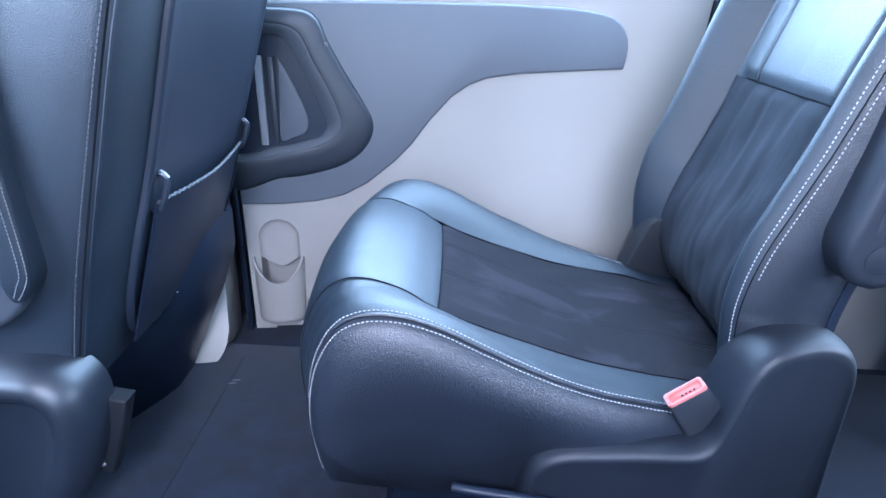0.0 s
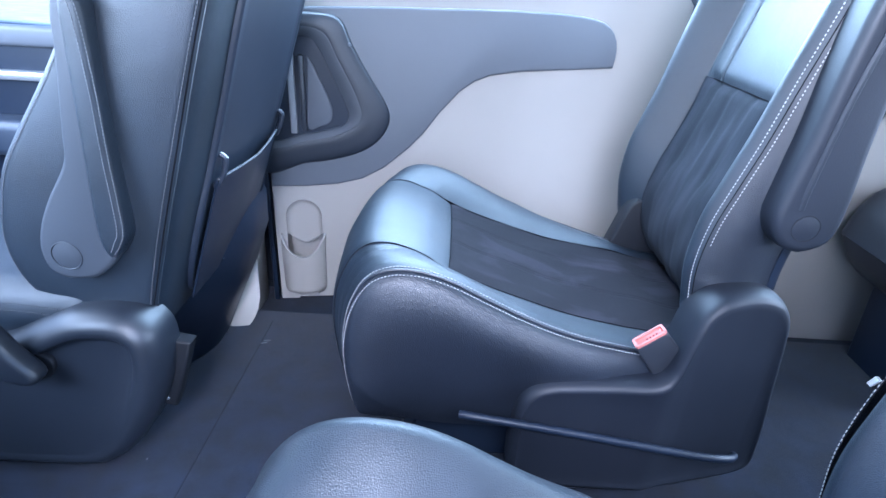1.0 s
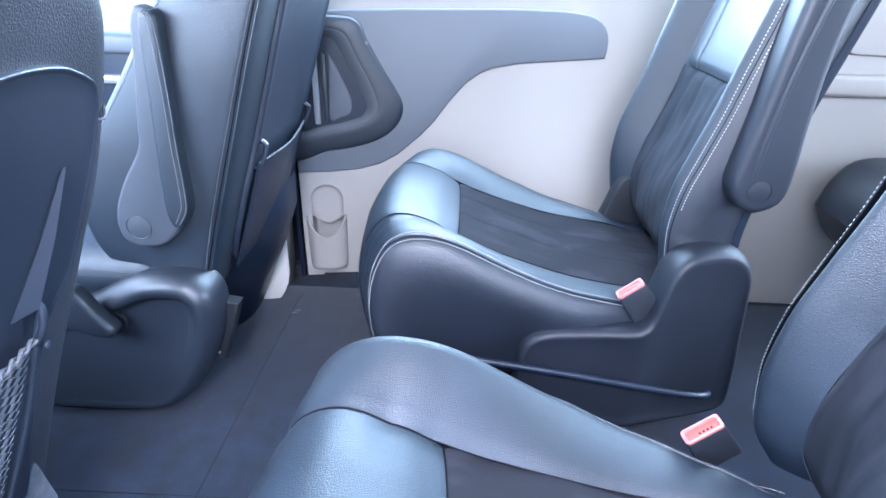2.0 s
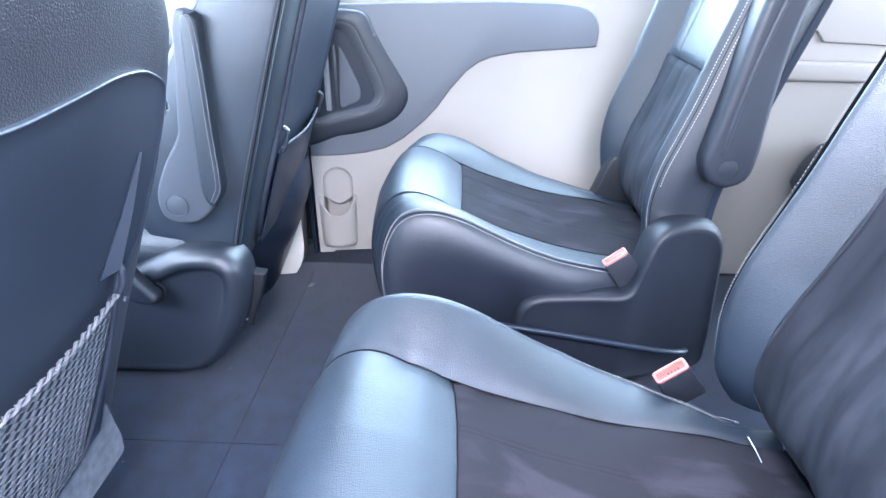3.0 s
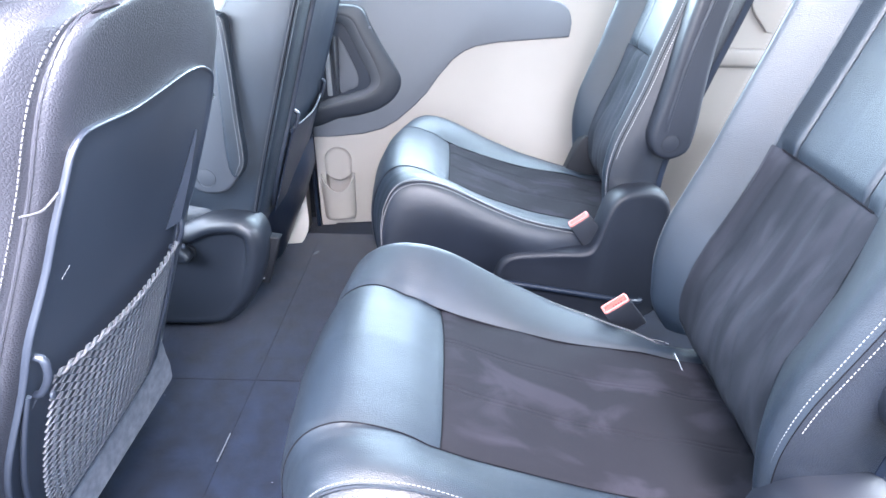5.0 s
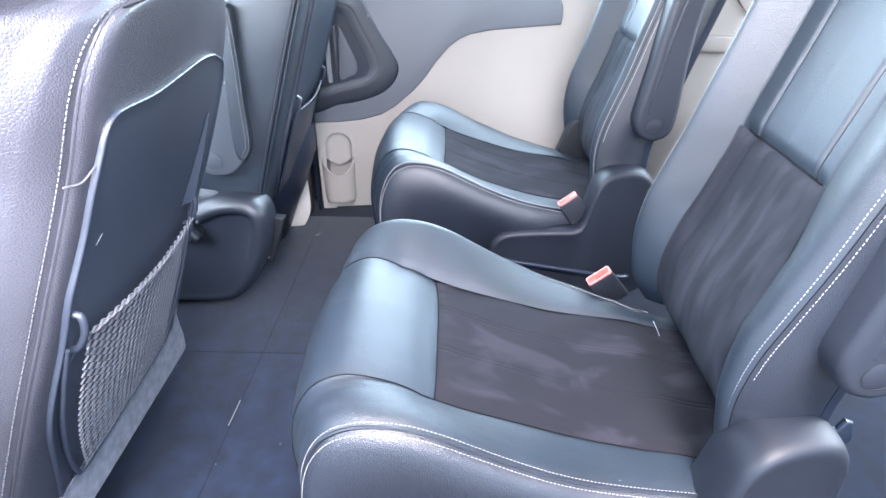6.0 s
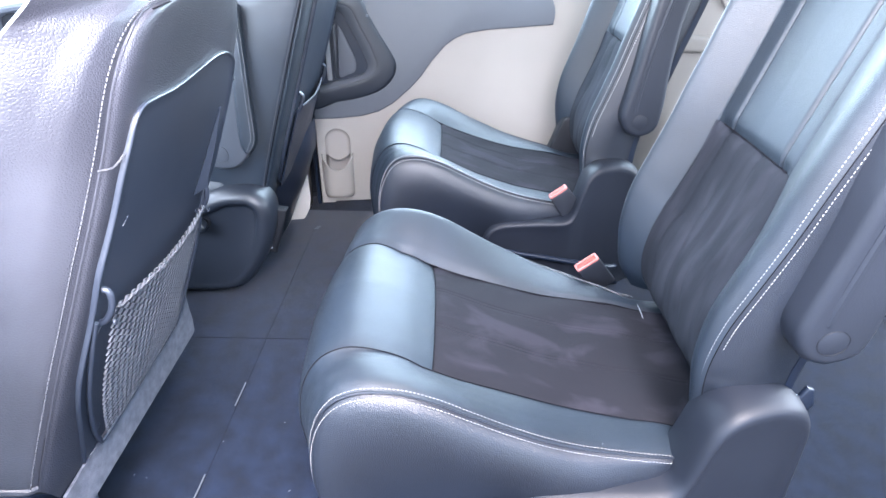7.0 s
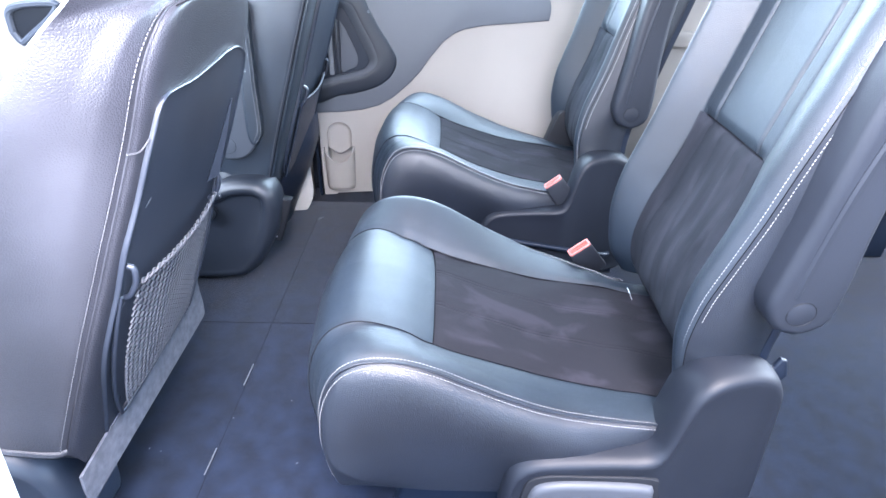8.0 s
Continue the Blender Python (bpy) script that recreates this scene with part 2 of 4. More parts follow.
# ---- the shell of the van ----
def door_sheet():
    """Trim of the far sliding door; u runs along the door, z up."""
    ob = thing("door_1", pose(-0.42, 1.127, 0, 0, 0, 8.53), "closed sliding door with beige trim and grey armrest panel", "door", kind="structure")
    out = [(0.0, -0.014), (0.045, -0.014), (0.046, -0.009), (0.60, -0.010), (0.74, 0.02), (0.85, 0.12), (0.93, 0.45), (0.95, 0.62), (0.955, 0.73), (0.93, 0.76), (0.40, 0.735), (0.0, 0.715)]
    # the trim is cut through where the bottle holder is scooped in
    cu, cr = 0.069, 0.043
    scoop = [(cu + cr * math.cos(a), (0.219 if math.sin(a) > 0 else 0.10) + cr * math.sin(a)) for a in [2 * math.pi * (k + 0.5) / 48 for k in range(48)]]
    bm = bmesh.new()
    front = [bm.verts.new((x, 0.0, z)) for x, z in out]
    hole = [bm.verts.new((x, 0.0, z)) for x, z in scoop]
    edges = [bm.edges.new((v[k], v[(k + 1) % len(v)])) for v in (front, hole) for k in range(len(v))]
    bmesh.ops.triangle_fill(bm, use_beauty=False, edges=edges)
    for f in bm.faces[:]:
        c = f.calc_center_median()
        if math.hypot(c.x - cu, c.z - min(max(c.z, 0.10), 0.219)) < cr:
            bm.faces.remove(f)
    back = [bm.verts.new((x, 0.05, z)) for x, z in out]
    for k in range(len(out)):
        j = (k + 1) % len(out)
        bm.faces.new((front[k], front[j], back[j], back[k]))
    part("door_trim", bm, BEIGE, ob, auto=25)
    # a shallow scoop that falls away into the cup below
    rows = []
    for z in np.r_[0.0572, np.linspace(0.060, 0.135, 10), np.linspace(0.139, 0.205, 28), np.linspace(0.210, 0.259, 14), 0.2618]:
        half = math.sqrt(max(cr ** 2 - max(z - 0.219, 0.10 - z, 0.0) ** 2, 1e-8))
        line = []
        for u in np.sin(np.linspace(-math.pi / 2, math.pi / 2, 33)):
            x = cu + half * u
            inside = max(0.0, cr - math.hypot(x - cu, z - min(max(z, 0.10), 0.219)))
            fall = min(max((0.143 + 0.030 * ((x - cu) / cr) ** 2 - z) / 0.010, 0), 1)
            line.append((x, 0.0005 + 0.011 * (1 - math.exp(-inside / 0.006)) + 0.045 * fall * min(1, inside / 0.004), z))
        rows.append(line)
    bm = grid(rows)
    part("bottle_recess", bm, BEIGE, ob, auto=70)
    dark = [(0.0, 0.300), (0.084, 0.301), (0.155, 0.307), (0.214, 0.321), (0.262, 0.347), (0.321, 0.396), (0.356, 0.433), (0.39, 0.48), (0.434, 0.530),
            (0.467, 0.553), (0.501, 0.567), (0.569, 0.578), (0.663, 0.584), (0.786, 0.592), (0.789, 0.612), (0.789, 0.632), (0.785, 0.650), (0.777, 0.666), (0.765, 0.679), (0.748, 0.689), (0.727, 0.695), (0.69, 0.700),
            (0.646, 0.703), (0.534, 0.705), (0.257, 0.700), (0.0, 0.690)]
    part("armrest_panel", prism(dark, -0.012, 0.003, 0.005), TRIM_GREY, ob, "grey moulded armrest panel")
    # pull handle: a broad moulding, a pale chamfer round the opening, a dark well behind it
    cup = [(-0.03, 0.684), (0.087, 0.685), (0.130, 0.684), (0.161, 0.680), (0.180, 0.664), (0.193, 0.631), (0.224, 0.573), (0.260, 0.514), (0.276, 0.479), (0.272, 0.445), (0.248, 0.411), (0.206, 0.385), (0.147, 0.368), (0.088, 0.360), (-0.03, 0.356)]
    lip = [(-0.02, 0.658), (0.085, 0.658), (0.124, 0.653), (0.145, 0.637), (0.164, 0.596), (0.194, 0.537), (0.209, 0.498), (0.213, 0.475), (0.202, 0.452), (0.167, 0.431), (0.109, 0.418), (-0.02, 0.414)]
    inner = [(-0.01, 0.638), (0.085, 0.638), (0.108, 0.634), (0.122, 0.618), (0.138, 0.587), (0.162, 0.536), (0.182, 0.488), (0.184, 0.466), (0.172, 0.450), (0.139, 0.440), (0.087, 0.429), (-0.01, 0.426)]
    a, l, b = [spline(q + [q[0]], 90)[:-1] for q in (cup, lip, inner)]
    rows = []
    for p, q, w, y in ((a, l, 0.0, -0.011), (a, l, 0.03, -0.017), (a, l, 0.09, -0.0215), (a, l, 0.18, -0.0238), (a, l, 0.42, -0.0262), (a, l, 0.7, -0.028), (a, l, 0.93, -0.0295), (a, l, 1.0, -0.0285)):
        rows.append([(r[0] * (1 - w) + s[0] * w, y, r[1] * (1 - w) + s[1] * w) for r, s in zip(p, q)])
    part("handle_surround", grid(rows, True), HANDLE, ob, "dark grey moulded pull handle surround", auto=60)
    rows = [[(r[0] * (1 - w) + s[0] * w, y, r[1] * (1 - w) + s[1] * w) for r, s in zip(l, b)] for w, y in ((0.0, -0.0285), (0.10, -0.0290), (0.5, -0.0255), (0.9, -0.0215), (1.0, -0.0195), (1.0, -0.010))]
    part("handle_chamfer", grid(rows, True), ARM_TRIM, ob, "pale grey chamfer round the pull handle opening", auto=40)
    part("handle_recess", prism([tuple(q) for q in b], -0.0125, -0.0095, 0), PLASTIC, ob, "dark well behind the pull handle")
    panel = smooth_outline([(0.099, 0.597), (0.110, 0.580), (0.122, 0.555), (0.144, 0.503), (0.149, 0.477), (0.143, 0.456), (0.120, 0.446), (0.094, 0.443), (0.096, 0.52)], 60)
    part("recess_panel", prism(panel, -0.0175, -0.0120, 0.002), TRIM_DARK, ob)
    part("latch_lever", box(0.081, 0.092, -0.026, -0.012, 0.436, 0.60, 0.003), HANDLE, ob)
    part("latch_bar", box(0.056, 0.071, -0.022, -0.012, 0.43, 0.60, 0.003), TRIM_PALE, ob, "pale latch bar")
    # bottle holder: a scooped cup below the recess
    rows = []
    for k in range(17):
        v = k / 16
        close = 1 - 0.5 * max(0.0, (v - 0.85) / 0.15) ** 2
        bulge = 0.047 * (1 - 0.10 * v) * close
        rows.append([(0.065 + 0.0545 * math.cos(a) * (1 - 0.05 * v) * (1 - 0.16 * (1 - close)), -bulge * max(math.sin(a), 0) ** 0.75, (0.127 + 0.046 * math.cos(a) ** 2) * (1 - v) + 0.012 * v) for a in np.linspace(0, math.pi, 29)])
    part("bottle_holder", solid(grid(rows), 0.004), BEIGE, ob, "beige moulded bottle holder cup")
    part("holder_base", box(0.035, 0.098, -0.022, 0.0, 0.006, 0.016, 0.004), BEIGE, ob)
    part("sill_seal", box(-0.018, -0.006, -0.004, 0.03, -0.02, 0.40, 0.003), PLASTIC, ob, "black rubber door seal")
    part("door_edge", box(0.958, 0.985, -0.012, 0.03, 0.45, 0.80, 0.004), BLACK, ob, "black rubber door seal")
    part("screw_cap", disc(0.190, -0.0225, 0.624, 0.004, 0.003, 12, 0.001), TRIM_GREY, ob)
    return ob


def shell():
    bm = box(-2.3, 2.4, -0.40, 1.045, -0.10, 0.0, 0.004)
    tagged(part("floor", bm, CARPET), "dark blue-black carpeted van floor with storage lids", "floor", kind="structure")
    # headliner never in view; its grey is chosen to reflect less on the seats
    tagged(part("ceiling", box(-1.5, 2.4, -0.42, 1.35, 1.30, 1.36, 0), HEADLINER), "unseen fabric headliner under the van roof, greyed to cut reflections", "ceiling", kind="structure")
    ob = tagged(part("wall_quarter", prism([(0.58, -0.10), (2.35, -0.10), (2.35, 0.80), (0.58, 0.80)], 1.085, 1.16, 0.004), BEIGE), "beige rear quarter trim panel of the van", "wall", kind="structure")
    part("ledge", box(0.62, 2.3, 1.06, 1.09, 0.550, 0.598, 0.010, 3), BEIGE, ob)
    part("upper_panel", prism(smooth_outline([(0.86, 0.64), (1.4, 0.63), (1.5, 0.70), (1.4, 0.82), (0.86, 0.82), (0.80, 0.72)]), 1.074, 1.089, 0.004), BEIGE, ob)
    tagged(part("wall_rear", box(2.35, 2.42, -0.40, 1.30, 0.0, 0.80, 0.01), BEIGE), "beige tailgate trim closing the van", "wall", kind="structure")
    tagged(part("wall_front", box(-2.3, -2.2, -0.40, 1.30, 0.0, 0.60, 0.01), PLASTIC), "dark bulkhead below the windscreen", "wall", kind="structure")
    tagged(part("sill", prism([(-2.2, -0.14), (2.35, -0.14), (2.35, -0.016), (-2.2, -0.016)], 1.03, 1.34, 0.004), CARPET), "dark carpeted door sill", "sill", kind="structure")
    tagged(part("sill", box(-2.2, 2.35, 1.185, 1.24, -0.13, 0.0, 0.004), BLACK), "dark sill behind the door", "sill", kind="structure")
    # upper rails over the windows and the pillars between them
    for x0, x1 in ((-0.66, -0.50), (0.62, 0.80), (1.75, 1.9)):
        tagged(part("pillar", box(x0, x1, 1.17, 1.27, 0.72, 1.30, 0.01), BEIGE), "beige window pillar", "pillar", kind="structure")
    bm = prism([(-0.74, -0.085), (-0.51, -0.085), (-0.46, -0.02), (-0.452, 0.30), (-0.48, 0.76), (-0.72, 0.76)], 1.06, 1.16, 0.02, 4)
    post = tagged(part("pillar", bm, BEIGE), "beige centre pillar trim beside the sliding door", "pillar", kind="structure")
    foot = [[(x0 + (x1 - x0) * u, y + 0.012 * u ** 4, z) for u in np.linspace(0, 1, 9)] for z, y, x0, x1 in ((-0.004, 0.976, -0.60, -0.460), (0.006, 0.979, -0.60, -0.451), (0.018, 0.984, -0.60, -0.443), (0.034, 0.990, -0.60, -0.437), (0.06, 1.0, -0.60, -0.433), (0.12, 1.028, -0.60, -0.442), (0.18, 1.050, -0.60, -0.450), (0.24, 1.059, -0.60, -0.456))]
    part("foot", solid(grid(foot), 0.012), BEIGE, post)
    tagged(part("pillar", box(-0.60, -0.385, 1.19, 1.23, -0.10, 0.80, 0), BLACK), "black door jamb behind the seal", "pillar", kind="structure")
    tagged(part("pillar", box(0.0, 0.62, 1.33, 1.36, -0.10, 0.80, 0), BEIGE), "beige door jamb behind the sliding door", "pillar", kind="structure")
    tagged(part("pillar", box(0.60, 0.625, 1.155, 1.335, -0.10, 0.80, 0), BEIGE), "beige door jamb beside the sliding door", "pillar", kind="structure")
    # near side: white body below the open doorway
    tagged(part("wall_near_rear", box(0.66, 2.4, -0.42, -0.36, 0.0, 1.30, 0.01), BEIGE), "beige rear quarter trim panel", "wall", kind="structure")
    tagged(part("wall_near_front", box(-2.2, -0.72, -0.42, -0.36, -0.1, 0.70, 0.01), WHITE), "white painted front door", "wall", kind="structure")
    bm = prism([(-0.62, -0.10), (-0.475, -0.10), (-0.448, 0.345), (-0.435, 0.44), (-0.41, 0.80), (-0.41, 1.30), (-0.50, 1.30), (-0.54, 0.5)], -0.42, -0.36, 0.006)
    tagged(part("pillar", bm, WHITE), "white painted centre pillar beside the open doorway", "pillar", kind="structure")
    # ground out of view, added for the light it bounces into the van
    tagged(part("ground", box(-40, 40, -40, 40, -0.45, -0.40, 0), ASPHALT), "unseen grey asphalt under the van, added to bounce light", "ground", kind="structure")


def front_door():
    ob = thing("door_2", pose(0, 0, 0), "closed front passenger door with dark trim and silver strip", "door", kind="structure")
    part("door_trim", prism([(-1.13, -0.09), (-0.68, -0.09), (-0.68, 0.625), (-1.13, 0.635)], 1.12, 1.19, 0.01), PLASTIC, ob)
    part("front_trim", prism([(-2.1, -0.09), (-1.132, -0.09), (-1.132, 0.65), (-2.1, 0.68)], 1.115, 1.19, 0.01), BEIGE, ob, "pale front part of the door trim")
    part("window_sill", box(-1.13, -0.68, 1.105, 1.19, 0.585, 0.628, 0.01, 3), TRIM_GREY, ob)
    part("silver_strip", box(-1.10, -0.70, 1.10, 1.125, 0.515, 0.535, 0.006), SILVER, ob, "bright silver trim strip")
    part("armrest", box(-1.12, -0.72, 1.04, 1.125, 0.36, 0.44, 0.02, 3), PLASTIC_SATIN, ob)
    ring = smooth_outline([(-1.345, 0.545), (-1.325, 0.615), (-1.19, 0.632), (-1.205, 0.595), (-1.29, 0.535), (-1.325, 0.515)], 50)
    part("handle_bezel", tube([(x, 1.098, z) for x, z in ring + ring[:1]], 0.012, 8), TRIM_DARK, ob, "grey oval pull handle bezel")
    part("handle_pocket", prism(ring, 1.098, 1.106, 0), BLACK, ob)


# ---- second-row seat ----
CUSH = [(0.44, 0.262), (0.39, 0.268), (0.340, 0.281), (0.28, 0.291), (0.198, 0.309), (0.12, 0.338), (0.06, 0.366), (0.01, 0.390), (-0.035, 0.403), (-0.085, 0.402),
        (-0.123, 0.381), (-0.148, 0.335), (-0.158, 0.27), (-0.152, 0.20), (-0.142, 0.155)]
BACK = [(0.402, 0.270), (0.373, 0.315), (0.361, 0.37), (0.357, 0.42), (0.364, 0.48), (0.380, 0.535), (0.400, 0.60), (0.418, 0.67), (0.437, 0.74), (0.455, 0.81), (0.482, 0.92)]


SEAM_V = 0.147  # half the width between the cushion's lengthwise seams
BACK_V = 0.146  # the same on the backrest


def normals(p):
    """Outward normals of an x, z run that goes up and over from the back to the front."""
    d = np.gradient(p, axis=0)
    d /= np.linalg.norm(d, axis=1)[:, None]
    return np.stack([d[:, 1], -d[:, 0]], 1)


def soft_interp(a, w, xs, ys):
    """A table read with its corners rounded over w."""
    return float(np.mean(np.interp(np.clip(np.abs(a + w * np.linspace(-1, 1, 5)), xs[0], xs[-1]), xs, ys)))


def cushion_height(v):
    """Height of the cushion's top across; the side by the doorway is rolled less."""
    a = abs(v)
    if v < -SEAM_V:
        return soft_interp(a, 0.004, [0.140, 0.147, 0.154, 0.168, 0.183, 0.196, 0.205, 0.212, 0.218, 0.222],
                           [-0.015, -0.018, -0.013, -0.006, -0.001, 0.0015, 0.0025, 0.0022, 0.001, -0.0005])
    return soft_interp(a, 0.004, [0, 0.08, 0.12, 0.140, 0.147, 0.154, 0.168, 0.183, 0.196, 0.205, 0.212, 0.218, 0.222],
                       [-0.010, -0.011, -0.013, -0.015, -0.018, -0.010, 0.002, 0.009, 0.0122, 0.012, 0.009, 0.003, -0.002])


def second_seat(place, label, lift, pull, thread, sag, flare):
    seat = thing("bucket_seat", place, label, "seat", "second-row bucket seats")
    P = spline(CUSH, 110)
    P[:, 0] += pull * np.clip((-0.02 - P[:, 0]) / 0.12, 0, 1)
    N = normals(P) * -1
    if N[40, 1] < 0:
        N = -N

    def wide(v, x):
        """The cushion narrows towards the backrest, more so on its inner side."""
        a = abs(v)
        if a > SEAM_V:
            a = SEAM_V + (a - SEAM_V) * float(np.interp(x, [0.15, 0.37], [1.0, 0.30 if v > 0 else 0.85]))
        v = math.copysign(a, v)
        if v > 0:
            v -= 0.010 * sag * math.exp(-((v - SEAM_V) / 0.03) ** 2)
        return v + 0.016 * min(max((v - SEAM_V) / 0.05, 0), 1)

    def valley(x, v):
        """The inner seam is sunk behind the nose, the one by the doorway pulled up a little."""
        if v > 0:
            return sag * float(np.interp(x, [-0.13, -0.09, -0.055, 0.012, 0.104, 0.187, 0.3], [-0.003, -0.012, -0.019, -0.014, -0.008, -0.004, 0]) * np.interp(v, [0, 0.06, 0.11, 0.147, 0.165, 0.185, 0.2], [0, 0.2, 0.65, 1, 0.75, 0.3, 0]))
        return sag * float(np.interp(x, [0, 0.1, 0.2, 0.3], [0.002, 0.006, 0.005, 0]) * np.interp(-v, [0, 0.06, 0.147, 0.19], [0, 0.3, 1, 0]))

    def top(rows, vs, dip=None, extra=None):
        out = []
        for i in rows:
            line = []
            nose = float(np.interp(P[i, 0], [-0.10, 0.0], [1, 0]))
            for v in vs:
                h = cushion_height(v)
                if h > 0:
                    h *= 1 - 0.75 * max(0.0, -N[i, 0])
                rear = float(np.interp(P[i, 0], [0.03, 0.33], [0, 1]))
                h = h * (1 - rear) + rear * (0.25 * h - 0.002)
                h += nose * (float(np.interp(abs(v), [0, 0.125, 0.147, 0.165, 0.205, 0.222], [0.024, 0.022, 0.022, 0.012, 0.004, 0.0])))
                h += 0.030 * max(0.0, -N[i, 0]) ** 1.5 * float(np.interp(abs(v), [0, 0.14, 0.17, 0.19, 0.222], [1.0, 0.85, 0.4, 0.1, 0.0]))
                h -= 0.008 * math.exp(-((P[i, 0] - 0.035) / 0.08) ** 2) * float(np.interp(abs(v), [0.147, 0.195], [1, 0]))
                h += valley(P[i, 0], v)
                if dip is not None:
                    h -= 0.004 * math.exp(-((i - dip) / 1.2) ** 2)
                h += lift * min(max((v - 0.14) / 0.06, 0), 1) * float(np.interp(P[i, 0], [0.0, 0.2], [1, 0]))
                if extra:
                    h += extra(i, v)
                line.append((P[i, 0] + N[i, 0] * h, wide(v, P[i, 0]), P[i, 1] + N[i, 1] * h))
            out.append(line)
        return grid(out)

    split = int(np.argmin(np.abs(P[:, 0] - 0.016)))
    mid = np.linspace(-SEAM_V, SEAM_V, 41)
    cushion = part("cushion", top(range(split, 111), mid, split), LEATHER, seat, "black leather seat cushion with white stitching")
    folds = (-0.048, -0.041, 0.047, 0.054)
    pleat = lambda i, v: -0.0009 * sum(math.exp(-((v - w) / 0.0016) ** 2) for w in folds) + 0.0010 * math.sin(i * 0.35 + v * 40)
    across = sorted([*np.linspace(-SEAM_V, SEAM_V, 61), *[w + d for w in folds for d in (-0.0024, -0.0012, 0, 0.0012, 0.0024)]])
    part("insert", top(range(0, split + 1), across, split, pleat), SUEDE, cushion, "brushed dark suede insert, worn paler in patches")
    for a, b in ((-0.222, -SEAM_V), (SEAM_V, 0.222)):
        part("bolster", top(range(111), np.linspace(a, b, 18)), LEATHER, cushion)
    for v in (-SEAM_V, SEAM_V):
        run = top(range(6, 108), [v])
        pts = [q.co + Vector((0, 0, 0.0008)) for q in run.verts]
        run.free()
        part("seam", tube(pts, 0.0009, 6), SEAM, cushion)
    run = top([split], list(mid), split)
    pts = [q.co + Vector((0, 0, 0.0012)) for q in run.verts]
    run.free()
    part("seam", tube(pts, 0.0009, 6), SEAM, cushion)
    # sides below the seam
    foot = lambda i: np.array((0.40 - 0.505 * i / 110, 0.131 + 0.010 * max(0.0, (i - 85) / 25)))

    def bulge(t, i):
        tall = min(1.0, float(np.linalg.norm(P[i] - foot(i))) / 0.15) * float(np.interp(P[i, 0], [0.22, 0.36], [1, 0.25]))
        return 0.222 + 0.029 * tall * math.sin(math.pi * t ** 0.56) - 0.0025 * math.exp(-(t / 0.02) ** 2)

    for s in (-1, 1):
        rows = []
        for t in np.r_[0, 0.008, 0.02, 0.035, 0.055, np.linspace(0.08, 1, 18)]:
            line = []
            for i in range(111):
                x, z = P[i] * (1 - t) + foot(i) * t
                line.append((x, wide(s * bulge(t, i), P[i, 0]), z - 0.002))
            rows.append(line)
        part("side_panel", grid(rows), LEATHER_SIDE, cushion, "black leather side panel")
        part("piping", tube([(P[i, 0] - N[i, 0] * 0.001, wide(s * 0.2225, P[i, 0]), P[i, 1] - N[i, 1] * 0.001) for i in range(8, 111)], 0.0022, 6), LEATHER_SIDE, cushion)
        if s < 0:
            upper = top(range(8, 109), [-0.2180])
            run = [q.co + Vector((0, -0.0004, 0.0006)) for q in upper.verts]
            upper.free()
            part("stitching", stitches(run, r=thread), THREAD, cushion, "white contrast stitching")
            run = []
            for i in range(8, 109):
                tall = float(np.linalg.norm(P[i] - foot(i)))
                t = next((k / 400 for k in range(1, 140) if math.hypot(k / 400 * tall, bulge(k / 400, i) - 0.222) > 0.0072), 0.35)
                x, z = P[i] * (1 - t) + foot(i) * t
                run.append((x, wide(-bulge(t, i) - 0.0006, P[i, 0]), z - 0.0012))
            part("stitching", stitches(run, r=thread), THREAD, cushion, "white contrast stitching")
    part("under_panel", box(-0.13, 0.30, -0.205, 0.165, 0.115, 0.16, 0.01), LEATHER_SIDE, cushion)

    # backrest
    B = spline(BACK, 100)
    M = normals(B)
    if M[50, 0] > 0:
        M = -M
    C = 0.031

    def depth(i, v):
        a = abs(v - C)
        z = B[i, 1]
        k = np.interp(z, [0.27, 0.36, 0.5], [0.45, 0.6, 1.0])
        s = min(max((a - 0.144) / 0.054, 0), 1)
        h = -0.055 + 0.003 * min(a / 0.12, 1) + 0.064 * (0.75 * math.sin(math.pi / 2 * s) + 0.25 * s * s * (3 - 2 * s)) - 0.002 * math.exp(-((a - BACK_V) / 0.004) ** 2) - 0.020 * max(0.0, (a - 0.180) / 0.029) ** 2
        return h * k

    def across(i, v):
        """The insert of this backrest narrows upwards beside the doorway, and the bolster there widens."""
        if flare == 0:
            return v
        edge = float(np.interp(B[i, 1], [0.30, 0.335, 0.40, 0.46, 0.56, 0.64, 0.75], [-0.146, -0.146, -0.122, -0.107, -0.099, -0.080, -0.076]))
        w = v - C
        if w > -BACK_V:
            return C + edge + (w + BACK_V) / (2 * BACK_V) * (BACK_V - edge)
        return C - 0.209 + (0.209 + edge) * max(0.0, (w + 0.209) / (0.209 - BACK_V)) ** 1.3

    def front(rows, vs, dip=None, extra=None):
        out = []
        for i in rows:
            line = []
            for v in vs:
                h = depth(i, v)
                if dip is not None:
                    h -= 0.006 * math.exp(-((i - dip) / 1.3) ** 2) * min(1.0, max(0.0, (BACK_V - abs(v - C)) / 0.02))
                if extra:
                    h += extra(i, v)
                line.append((B[i, 0] + M[i, 0] * h, across(i, v), B[i, 1] + M[i, 1] * h))
            out.append(line)
        return grid(out)

    cut = int(np.argmin(np.abs(B[:, 1] - 0.640)))
    inner = np.linspace(C - BACK_V, C + BACK_V, 81)
    lines = (-0.103, 0.086) if flare else (-0.095, 0.095)
